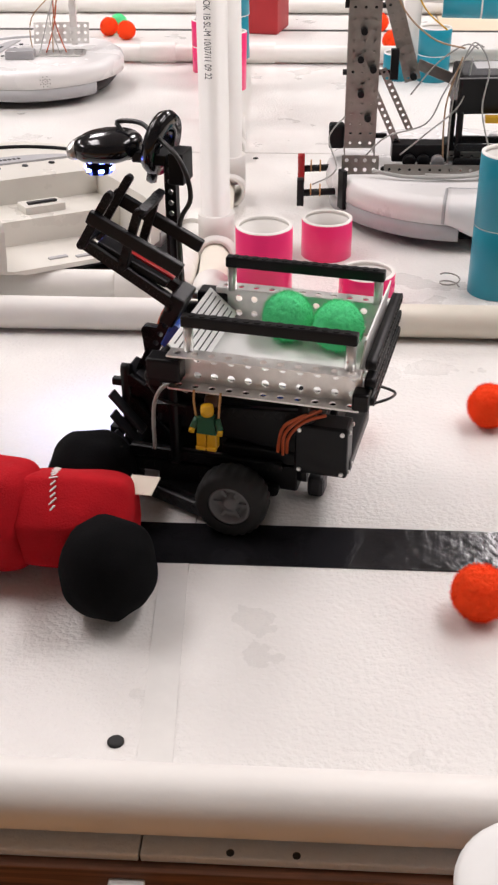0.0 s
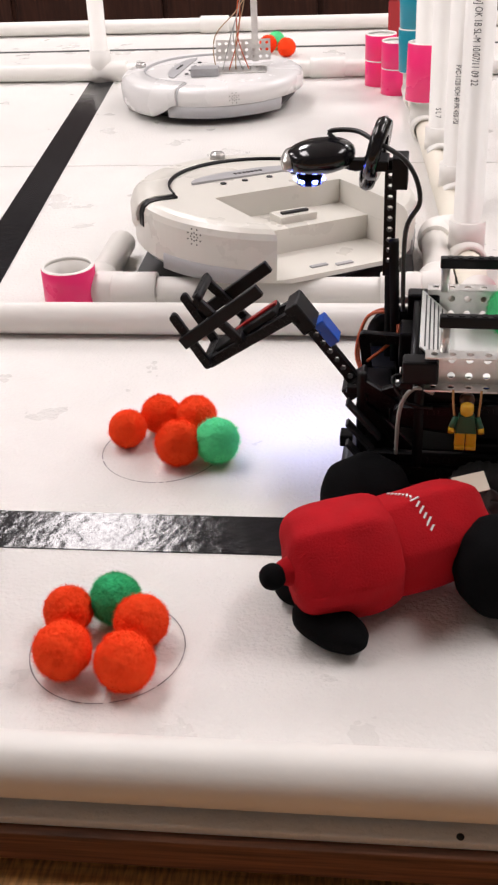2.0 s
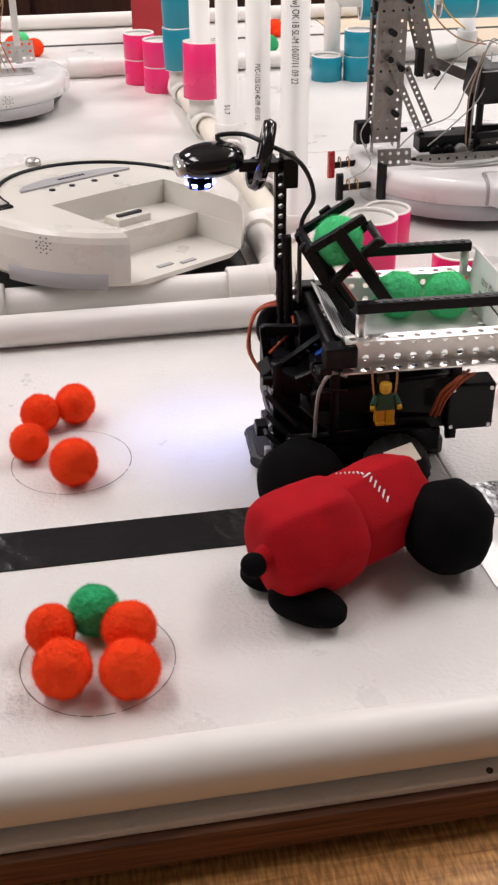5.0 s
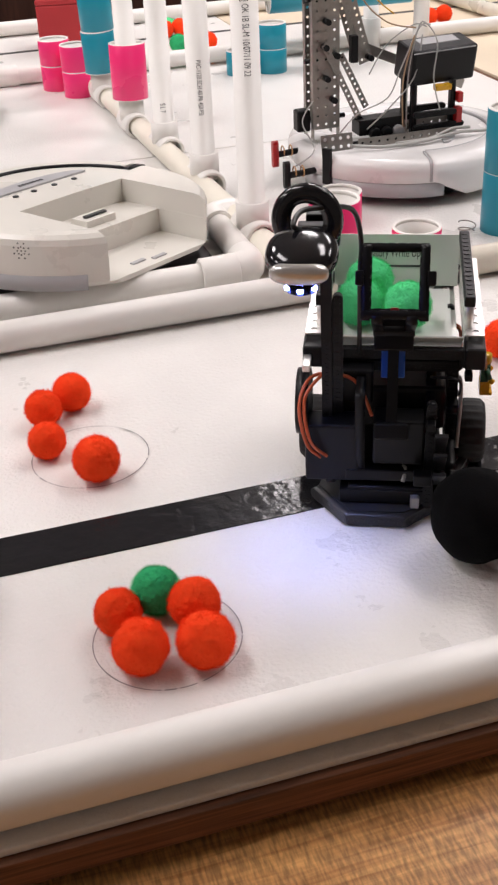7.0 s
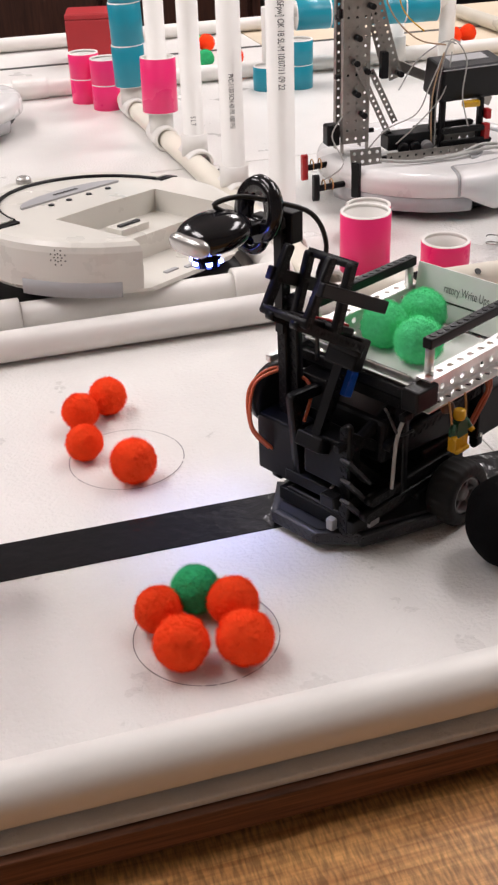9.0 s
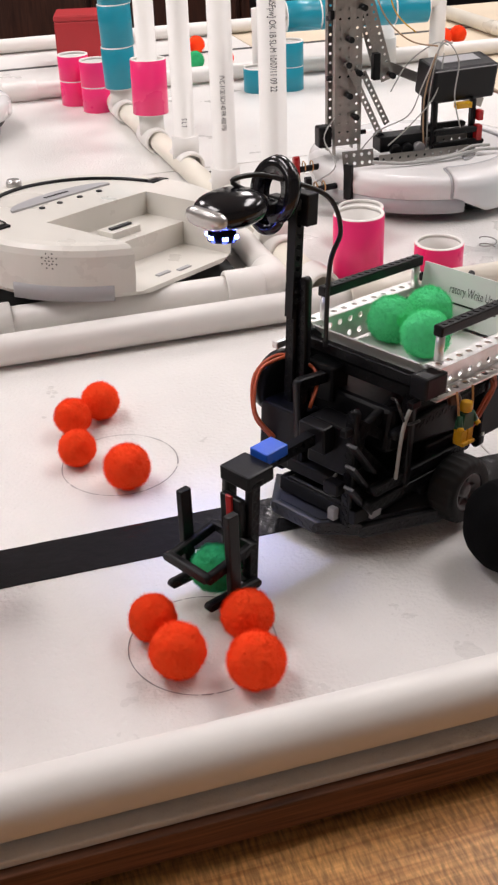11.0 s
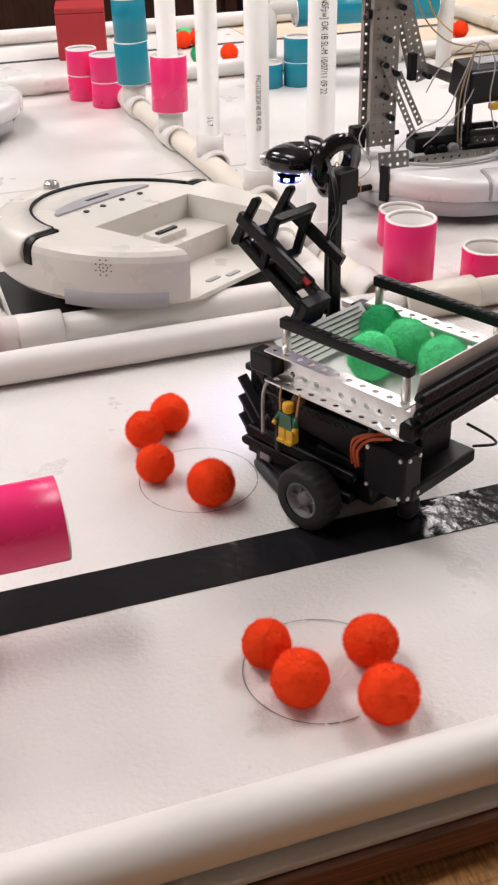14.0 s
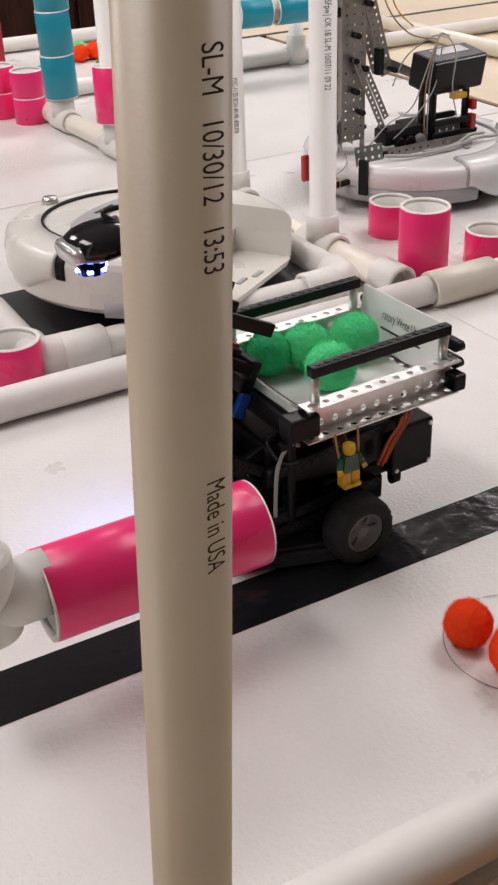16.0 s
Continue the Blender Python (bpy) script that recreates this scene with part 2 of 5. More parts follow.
def add_holes_plate(bm, nu, nv, pitch, hole, thick, m, mi=0):
    """A perforated plate of nu x nv cells in the xy plane of m, centred, with round through-holes."""
    seg = 8
    ang = [2 * math.pi * (k + 0.5) / seg for k in range(seg)]
    for i in range(nu):
        for j in range(nv):
            cx, cy = (i - nu / 2 + 0.5) * pitch, (j - nv / 2 + 0.5) * pitch
            lay = []
            for z in (-thick / 2, thick / 2):
                inner = [bm.verts.new(m @ Vector((cx + hole * math.cos(a), cy + hole * math.sin(a), z))) for a in ang]
                outer = []
                for a in ang:
                    k = 0.5 * pitch / max(abs(math.cos(a)), abs(math.sin(a)))
                    outer.append(bm.verts.new(m @ Vector((cx + k * math.cos(a), cy + k * math.sin(a), z))))
                lay.append((inner, outer))
            (i0, o0), (i1, o1) = lay
            # corners
            cor = [[bm.verts.new(m @ Vector((cx + sx * pitch / 2, cy + sy * pitch / 2, z))) for sx, sy in ((1, 1), (-1, 1), (-1, -1), (1, -1))] for z in (-thick / 2, thick / 2)]
            for k in range(seg):
                n = (k + 1) % seg
                fs = [bm.faces.new((i1[k], o1[k], o1[n], i1[n])), bm.faces.new((i0[n], o0[n], o0[k], i0[k])), bm.faces.new((i0[k], i1[k], i1[n], i0[n]))]
                if k % 2 == 0:
                    q = k // 2
                    fs.append(bm.faces.new((o1[k], cor[1][q], o1[n])))
                    fs.append(bm.faces.new((o0[n], cor[0][q], o0[k])))
                for f in fs:
                    f.material_index = mi
    sx, sy = nu * pitch, nv * pitch
    for x, y, lx, ly in ((0, sy / 2, sx, 0.0006), (0, -sy / 2, sx, 0.0006), (sx / 2, 0, 0.0006, sy), (-sx / 2, 0, 0.0006, sy)):
        made = bmesh.ops.create_cube(bm, size=1.0, matrix=m @ Matrix.Translation((x, y, 0)) @ Matrix.Diagonal((lx, ly, thick * 1.1, 1)))
        for f in {f for v in made["verts"] for f in v.link_faces}:
            f.material_index = mi


def add_beam(bm, p, q, w=0.0078, mi=0, holes=True, up=(0, 0, 1)):
    """A studless building beam with rounded ends and a row of sunk holes."""
    d = (Vector(q) - Vector(p))
    length = d.length
    x = d.normalized()
    y = Vector(up).cross(x)
    if y.length < 0.05:
        y = Vector((0, 1, 0)).cross(x)
    y.normalize()
    z = x.cross(y)
    m = Matrix((x, y, z)).transposed().to_4x4()
    m.translation = (Vector(p) + Vector(q)) / 2
    n = 8
    h = w / 2
    ring = []
    for s in (1, -1):
        for k in range(n + 1):
            a = -math.pi / 2 + math.pi * k / n
            ring.append((s * (length / 2) + s * h * math.cos(a), s * h * math.sin(a)))
    lay = [[bm.verts.new(m @ Vector((u, sgn * h * 0.95, v))) for u, v in ring] for sgn in (-1, 1)]
    N = len(ring)
    for k in range(N):
        f = bm.faces.new((lay[0][k], lay[0][(k + 1) % N], lay[1][(k + 1) % N], lay[1][k]))
        f.material_index, f.smooth = mi, True
    bm.faces.new(lay[0][::-1]).material_index = mi
    bm.faces.new(lay[1]).material_index = mi
    if holes:
        cnt = max(2, int(round(length / 0.008)) + 1)
        for k in range(cnt):
            u = -length / 2 + length * k / (cnt - 1)
            for sgn in (-1, 1):
                mm = m @ Matrix.Translation((u, sgn * h * 0.955, 0)) @ pose(0, 0, 0, 90)
                add_lathe(bm, [(0.0030, -0.0002), (0.0030, 0.0002), (0.0023, 0.0002), (0.0023, -0.0002)], mm, 10, mi, False, False)


def mesh_of(bm, name, mats):
    bmesh.ops.recalc_face_normals(bm, faces=bm.faces[:])
    me = bpy.data.meshes.new(name)
    bm.to_mesh(me)
    bm.free()
    for m in mats if isinstance(mats, (list, tuple)) else [mats]:
        me.materials.append(m)
    return me


def part(name, bm, mats, parent=None, label="", at=None):
    ob = new(name, mesh_of(bm, name, mats))
    if parent is not None:
        ob.parent = parent
    if at is not None:
        ob.matrix_basis = at
    if label:
        tagged(ob, label)
    return ob


def thing(name, label, category, group="", kind="", at=None):
    ob = new(name)
    ob.empty_display_size = 0.02
    if at is not None:
        ob.matrix_basis = at
    return tagged(ob, label, category, group, kind)


def words(text, size, m, material, parent, label=""):
    cu = bpy.data.curves.new("printed_text", "FONT")
    cu.body, cu.size, cu.align_x, cu.align_y = text, size, "CENTER", "CENTER"
    tmp = bpy.data.objects.new("tmp_text", cu)
    scene.collection.objects.link(tmp)
    me = bpy.data.meshes.new_from_object(tmp.evaluated_get(bpy.context.evaluated_depsgraph_get()))
    bpy.data.objects.remove(tmp)
    bpy.data.curves.remove(cu)
    me.materials.clear()
    me.materials.append(material)
    ob = new("printed_text", me)
    ob.parent = parent
    ob.matrix_basis = m @ Matrix.Diagonal((0.62, 1, 1, 1))
    if label:
        tagged(ob, label)
    return ob


def box_thing(name, size, at, material, label, category, kind="", bevel=0.0, rot=(0, 0, 0)):
    bm = bmesh.new()
    add_box(bm, size, bevel=bevel)
    ob = part(name, bm, material, None, "", pose(*at, *rot))
    return tagged(ob, label, category, "", kind)


# ---------- room ----------
def room():
    box_thing("floor", (9, 9, 0.1), (0, 1, -0.80), CARPET, "dark grey carpet under the tables", "floor", "structure")
    box_thing("ceiling", (9, 9, 0.1), (0, 1, 2.12), CEIL, "off-white ceiling over the room", "ceiling", "structure")
    box_thing("wall_west", (0.1, 9, 2.82), (-4.55, 1, 0.66), WALL, "unseen plain painted wall added to close the room", "wall", "structure")
    box_thing("wall_east", (0.1, 9, 2.82), (4.55, 1, 0.66), WALL, "unseen plain painted wall added to close the room", "wall", "structure")
    # unseen dark wall set close behind the camera to cut bounce light from the south
    box_thing("south_light_block", (9, 0.1, 2.82), (0, -1.15, 0.66), BLOCK_WALL, "unseen plain painted wall added to close the room", "wall", "structure")
    box_thing("wall_north", (9, 0.1, 2.82), (0, 5.55, 0.66), WALL, "unseen plain painted wall added to close the room", "wall", "structure")
    cab = thing("wall_cabinet", "dark brown wooden cabinet fronts behind the tables", "cabinet", at=pose(0, 3.9, -0.75))
    bm = bmesh.new()
    add_box(bm, (7.0, 0.5, 1.35), (0, 0.3, 0.675))
    part("body", bm, CABINET, cab)
    for k in range(12):
        bm = bmesh.new()
        add_box(bm, (0.56, 0.02, 1.25), (0, 0, 0), bevel=0.006)
        d = part("door", bm, CABINET, cab, "", pose(-3.2 + 0.58 * k, 0.04, 0.68))
        bm = bmesh.new()
        add_rod(bm, (0, 0, -0.05), (0, 0, 0.05), 0.005, seg=8)
        part("handle", bm, METAL, d, "brushed metal handle", pose(0.24, -0.03, 0.1))
    for k, (x, w, hgt) in enumerate(((1.25, 0.4, 0.70), (1.9, 0.6, 0.75))):
        bin_ = thing("dark_crate", "dark plastic equipment crate standing behind the board", "crate", "crates behind the board", at=pose(x, 3.3, -0.75))
        bm = bmesh.new()
        add_box(bm, (w, 0.35, hgt), (0, 0, hgt / 2), bevel=0.02)
        part("body", bm, BLACK, bin_)
        bm = bmesh.new()
        add_box(bm, (w + 0.03, 0.38, 0.04), (0, 0, hgt + 0.02), bevel=0.01)
        part("lid", bm, DARK_GREY, bin_)


def boards():
    table = thing("work_table", "maple-grained laminate table under the boards", "table")
    bm = bmesh.new()
    add_box(bm, (4.4, 3.6, 0.03), (0.1, 0.85, -0.053), bevel=0.004)
    part("tabletop", bm, TABLE, table)
    for x in (-2.0, 2.2):
        for y in (-0.8, 2.5):
            bm = bmesh.new()
            add_box(bm, (0.06, 0.06, 0.69), (x, y, -0.408))
            part("leg", bm, METAL, table)
    floor = thing("game_board", "white dimpled game board panels laid on dark plywood", "board", kind="structure")
    for x0, x1, y0, y1 in ((-1.6, 0.3332, 0.044, 0.738), (0.3340, 1.9, 0.044, 0.738), (-1.6, 1.9, 0.741, 1.328), (-1.6, 1.0, 1.3315, 2.26), (1.018, 1.9, 1.3315, 2.26), (-1.6, 0.70, 2.285, 2.60), (0.703, 2.2, 2.285, 2.60)):
        bm = bmesh.new()
        add_box(bm, (x1 - x0, y1 - y0, 0.006), ((x0 + x1) / 2, (y0 + y1) / 2, -0.003), bevel=0.0012)
        outer = x0 > 0.6 and y0 > 1
        part("panel", bm, TAN_BOARD if outer else WHITE_BOARD, floor, "bare tan outer panel" if outer else "")
    bm = bmesh.new()
    add_box(bm, (3.5, 2.6, 0.022), (0.15, 1.338, -0.0172), bevel=0.001)
    part("plywood_base", bm, PLY, floor, "dark stained plywood base")
    bm = bmesh.new()
    add_box(bm, (1.75, 0.3, 0.0095), (-0.72, 0.2, -0.0332), bevel=0.001)
    part("spacer", bm, PLY, floor, "dark plywood spacer under the base")
    bm = bmesh.new()
    add_box(bm, (1.7, 0.3, 0.0095), (1.06, 0.207, -0.0332), bevel=0.001)
    part("spacer", bm, PLY, floor)
    # tapes
    t = thing("floor_tape", "glossy wrinkled black tape line across the white board", "tape", kind="structure")
    bm = bmesh.new()
    n = 240
    rows = []
    for k in range(n + 1):
        x = -1.55 + 3.4 * k / n
        w = 0.0004 * noise.noise(Vector((x * 40, 3, 0)))
        rows.append([bm.verts.new((x, y + w * s, z)) for s, y, z in ((1, 0.30, 0.0002), (1, 0.3003, 0.0009), (-1, 0.3505, 0.0009), (-1, 0.3508, 0.0002))])
    for a, b in zip(rows, rows[1:]):
        for i in range(3):
            bm.faces.new((a[i], b[i], b[i + 1], a[i + 1]))
    part("tape_strip", bm, TAPE, t)
    bm = bmesh.new()
    add_box(bm, (0.0508, 1.19, 0.0008), (0, 0, 0.0006), bevel=0.0002)
    part("tape_strip", bm, TAPE, t, "", pose(-0.320, 1.345, 0, 0, 0, 4.8))
    for y0, y1 in ((0.088, 0.2995),):
        bm = bmesh.new()
        add_box(bm, (0.021, y1 - y0, 0.0005), (0, 0, 0.0004))
        part("clear_tape", bm, CLEAR_TAPE, t, "clear tape over the board seam", pose(0.329, (y0 + y1) / 2, 0, 0, 0, 3.2))
    # black sheet added to deepen the shade below the raised round base
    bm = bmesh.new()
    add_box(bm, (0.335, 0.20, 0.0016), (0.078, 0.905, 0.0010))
    tagged(part("under_base_shade", bm, INK), "matt black sheet inside the pipe frame, standing in for shade under the base", "mat", "", "structure")
    # pencil circles
    for cx, cy in ((0.022, 0.188), (0.014, 0.450)):
        bm = bmesh.new()
        N = 160
        ring = []
        for k in range(N):
            a = 2 * math.pi * k / N
            w = 0.0004 + 0.0003 * noise.noise(Vector((math.cos(a) * 3, math.sin(a) * 3, cx * 90)))
            ww = 0.0525 + 0.0006 * noise.noise(Vector((math.cos(a) * 1.4, math.sin(a) * 1.4, cy * 50)))
            ring.append([bm.verts.new((cx + (ww + s * w) * math.cos(a), cy + (ww + s * w) * math.sin(a), 0.0009)) for s in (-1, 1)])
        for k in range(N):
            if random.random() > 0.08:
                a, b = ring[k], ring[(k + 1) % N]
                bm.faces.new((a[0], a[1], b[1], b[0]))
        tagged(part("pencil_circle", bm, PENCIL), "thin pencil circle drawn on the white board", "marking", "pencil circles", "structure")
    for x, y, r in ((0.308, 0.1235, 0.0052), (0.33, 1.30, 0.004), (0.80, 0.20, 0.005)):
        bm = bmesh.new()
        add_lathe(bm, [(r, 0.0), (r, 0.0008), (r * 0.7, 0.0016), (r * 0.25, 0.0012)], Matrix(), 16)
        tagged(part("rubber_plug", bm, RUBBER, None, "", pose(x, y, 0.0)), "small black rubber plug in the board", "plug", "board plugs")
    for x in (0.249, 0.383, 0.419, 0.60, -0.25):
        bm = bmesh.new()
        add_lathe(bm, [(0.0022, -0.0008), (0.0022, 0.0005), (0.0012, 0.001)], Matrix(), 12)
        tagged(part("screw_head", bm, INK, None, "", pose(x, 0.0475, 0.0003)), "tiny dark screw head in the board edge", "screw", "edge screws")
    bm = bmesh.new()
    add_box(bm, (3.5, 0.024, 0.004), (0.15, 2.272, -0.003))
    tagged(part("board_gap", bm, INK), "dark gap between two boards", "gap", "", "structure")


def pvc(name, segs, label, fittings=(), material=PVC, r=0.0167):
    """One pipe run: straight lengths and the sockets glued on them."""
    ob = thing(name, label, "pipe")
    for p, q in segs:
        bm = bmesh.new()
        add_pipe(bm, p, q, r, r - 0.0034, 40, lip=0.0006)
        part("pipe_length", bm, material, ob)
    for p, q in fittings:
        bm = bmesh.new()
        add_pipe(bm, p, q, r * 1.27, r * 0.999, 40, lip=0.0012)
        part("socket", bm, material, ob)
    return ob


def elbow(parent, c, a, b, r=0.0167, material=PVC):
    bm = bmesh.new()
    c, a, b = Vector(c), Vector(a).normalized(), Vector(b).normalized()
    L = 0.034
    add_cable(bm, [c + a * L, c + a * L * 0.5, c + (a + b) * L * 0.12, c + b * L * 0.5, c + b * L], r * 1.24, 28, steps=6)
    part("elbow", bm, material, parent)


def frame_pipes():
    pvc("border_pipe", [((-1.6, 0.066, 0.0195), (1.9, 0.066, 0.0195))], "white pipe along the front edge of the board", r=0.0192)
    pvc("border_pipe", [((-1.6, 0.697, 0.0175), (0.335, 0.697, 0.0175))], "white pipe along the back edge of the game board", r=0.0172)
    e = pvc("border_pipe", [((0.40, 0.694, 0.0175), (1.9, 0.694, 0.0175))], "yellowed pipe along the back edge of the game board", [((0.33, 0.695, 0.0178), (0.42, 0.6945, 0.0178))], PVC_OLD, r=0.0172)
    for x in (0.48, 0.36):
        bm = bmesh.new()
        add_lathe(bm, [(0.004, 0.0), (0.004, 0.0006)], pose(x, 0.682, 0.031, 40), 14)
        part("screw_hole", bm, INK, e)
    p = pvc("pen_pipe", [((-0.055, 0.772, 0.0175), (0.225, 0.772, 0.0175)), ((0.272, 0.80, 0.0175), (0.272, 0.95, 0.0175)), ((-0.118, 0.80, 0.0175), (-0.118, 0.93, 0.0175))],
            "pipe frame that holds up the round robot base", [((-0.095, 0.772, 0.0185), (-0.045, 0.772, 0.0185)), ((0.205, 0.772, 0.0185), (0.25, 0.772, 0.0185))])
    elbow(p, (-0.118, 0.775, 0.0185), (1, 0, 0), (0, 1, 0))
    elbow(p, (0.268, 0.775, 0.0185), (-1, 0, 0), (0, 1, 0))
    elbow(p, (0.272, 0.962, 0.0185), (0, -1, 0), (1, 0.2, 0))
    # row of uprights
    ups = ((0.306, 0.886), (0.305, 1.115), (0.293, 1.308), (0.275, 1.475))
    run = pvc("divider_pipe", [], "white pipe run with tees that carry the uprights")
    bm = bmesh.new()
    add_pipe(bm, (0.312, 0.735, 0.0185), (0.258, 1.945, 0.0185), 0.0167, 0.0133, 40)
    part("pipe_length", bm, PVC_OLD, run)
    for x, y in ups + ((0.267, 1.70),):
        bm = bmesh.new()
        add_pipe(bm, (x + 0.0015, y - 0.034, 0.0205), (x - 0.0015, y + 0.034, 0.0205), 0.0212, 0.0166, 40, lip=0.0015)
        add_rod(bm, (x, y, 0.026), (x, y, 0.062), 0.0212, seg=36)
        part("tee", bm, PVC, run)
    bm = bmesh.new()
    add_pipe(bm, (0.312, 0.722, 0.0205), (0.311, 0.765, 0.0205), 0.0212, 0.0166, 40, lip=0.0015)
    part("tee", bm, PVC, run)
    texts = {0: ("3 F  [ASTM D-1785 [NSFpw] OK 1B SL-M 10/07/11 09 22", 0.30, 0.0078), 1: ("PVC-1120 SCH 40 PR 450 PSI", 0.155, 0.0068), 2: ("S L 7", 0.085, 0.008)}
    for i, (x, y) in enumerate(ups):
        up = thing("upright_pipe", "tall white printed pipe standing in a tee", "pipe", "upright pipes", at=pose(x, y, 0))
        bm = bmesh.new()
        add_pipe(bm, (0, 0, 0.062), (0, 0, 0.62), 0.0167, 0.0133, 44)
        part("pipe_length", bm, PVC, up)
        if i in texts:
            s, zc, size = texts[i]
            words(s, size * 1.45, pose(0, 0, zc) @ pose(0, 0, 0, 0, 0, -14) @ pose(0, -0.01705, 0) @ pose(0, 0, 0, 90, 90, 0), INK, up, "black printed pipe marking")
    # far frames
    f = pvc("border_pipe", [((-1.6, 1.945, 0.0185), (1.9, 1.935, 0.0185))], "white pipe along the back edge of the second board")
    for x in (0.10, 0.30, -0.35):
        bm = bmesh.new()
        add_pipe(bm, (x - 0.035, 1.944, 0.0185), (x + 0.035, 1.944, 0.0185), 0.0212, 0.0166, 32, lip=0.001)
        part("socket", bm, PVC, f)
    f = pvc("border_pipe", [((-1.6, 2.47, 0.0185), (1.0, 2.47, 0.0185))], "white pipe at the rear of the outer board", [((-0.235, 2.47, 0.0185), (-0.165, 2.47, 0.0185))])
    for x, y in ((-0.37, 1.945), (0.905, 1.93)):
        up = thing("upright_pipe", "white corner pipe standing on the outer border", "pipe", "upright pipes", at=pose(x, y, 0))
        bm = bmesh.new()
        add_pipe(bm, (0, 0, 0.04), (0, 0, 0.6), 0.0167, 0.0133, 36)
        part("pipe_length", bm, PVC, up)
        bm = bmesh.new()
        add_rod(bm, (0, 0, 0.0), (0, 0, 0.062), 0.0212, seg=32)
        part("socket", bm, PVC, up)
    pvc("side_border_pipe", [((1.28, 2.40, 0.0185), (1.285, 1.60, 0.0185))], "pipe along the side of the outer board", material=PVC_OLD)
    # near fixture
    up = thing("upright_pipe", "white printed pipe standing on the front border", "pipe", "upright pipes", at=pose(*NEAR_PIPE, 0, -0.2, NEAR_LEAN, 0))
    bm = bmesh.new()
    # the pipe is white; the tan-brown stands in for backlit shade
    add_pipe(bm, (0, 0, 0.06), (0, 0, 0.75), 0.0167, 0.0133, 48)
    part("pipe_length", bm, PVC_BACKLIT, up)
    bm = bmesh.new()
    add_rod(bm, (0, 0, 0.006), (0, 0, 0.066), 0.0215, seg=40)
    part("tee", bm, PVC, up)
    for s, zc in (("SL-M   10/30/12   13:53", 0.432), ("Made in USA", 0.312)):
        words(s, 0.0110, pose(0, 0, zc) @ pose(0, 0, 0, 0, 0, 12) @ pose(0, -0.01705, 0) @ pose(0, 0, 0, 90, 90, 0), INK, up, "black printed pipe marking")
    fx = thing("pipe_arm", "white pipe arm that holds two pink sleeves", "pipe", at=pose(-0.315, 0.297, 0))
    bm = bmesh.new()
    add_pipe(bm, (0, 0, 0.09), (0, 0, 0.72), 0.0167, 0.0133, 40)
    part("pipe_length", bm, PVC, fx)
    bm = bmesh.new()
    add_pipe(bm, (0, 0, 0.72), (0.055, -0.231, 0.72), 0.0167, 0.0133, 32)
    part("pipe_length", bm, PVC, fx)
    bm = bmesh.new()
    add_rod(bm, (0, 0, 0.082), (0, 0, 0.137), 0.0212, seg=36)
    add_rod(bm, (-0.004, 0, 0.1035), (0.042, 0, 0.1035), 0.0212, seg=36)
    part("tee", bm, PVC, fx)
    bm = bmesh.new()
    add_pipe(bm, (0.02, 0, 0.1035), (0.17, 0, 0.1035), 0.0167, 0.0133, 36)
    part("pipe_length", bm, PVC, fx)
    for x0, x1, z in ((-0.279, -0.2045, 0.0935), (-0.203, -0.128, 0.0935)):
        sleeve((x0, 0.297, z), (x1, 0.297, z), PINK, "pink plastic sleeve hanging on the pipe arm", "pink sleeves")


def sleeve(p, q, material, label, group):
    ob = thing("plastic_sleeve", label, "tube", group)
    bm = bmesh.new()
    add_pipe(bm, p, q, 0.0303, 0.0266, 44, 0, 1, lip=0.0004)
    part("coloured_wall", bm, [material, PVC], ob)
    a, b = Vector(p), Vector(q)
    d = (b - a).normalized()
    for c, s in ((a, 1), (b, -1)):
        bm = bmesh.new()
        add_pipe(bm, c - d * s * 0.0012, c + d * s * 0.003, 0.0300 if s else 0.03, 0.0264, 44)
        part("rim", bm, PVC, ob, "bare white rim")
    return ob


def cup_and_shim():
    c = thing("paper_cup", "white paper cup with printed red bands", "cup", at=pose(0.535, -0.012, -0.038))
    bm = bmesh.new()
    add_lathe(bm, [(0.030, 0.0), (0.031, 0.002), (0.039, 0.088), (0.041, 0.090), (0.041, 0.093), (0.038, 0.093), (0.029, 0.004)], Matrix(), 40, cap=False)
    add_lathe(bm, [(0.030, 0.001), (0.030, 0.003)], Matrix(), 40)
    part("body", bm, PAPER, c)
    bm = bmesh.new()
    add_lathe(bm, [(0.0425, 0.090), (0.0430, 0.096), (0.040, 0.099), (0.034, 0.1005), (0.006, 0.101)], Matrix(), 40)
    part("lid", bm, PAPER, c)
    for z in (0.045, 0.062, 0.074):
        bm = bmesh.new()
        r = 0.031 + 0.0082 * (z / 0.088)
        add_lathe(bm, [(r + 0.0003, z), (r + 0.0007, z + 0.0022)], Matrix(), 40, cap=False)
        part("printed_band", bm, RED, c, "thin red printed band")
    sh = thing("foam_shim", "small white foam shim under the board edge", "shim", at=pose(0.325, 0.036, -0.038))
    bm = bmesh.new()
    add_box(bm, (0.034, 0.016, 0.011), (0, 0, 0.0055), bevel=0.001)
    add_box(bm, (0.020, 0.012, 0.014), (0.002, 0.002, 0.018), bevel=0.001)
    part("body", bm, PAPER, sh)


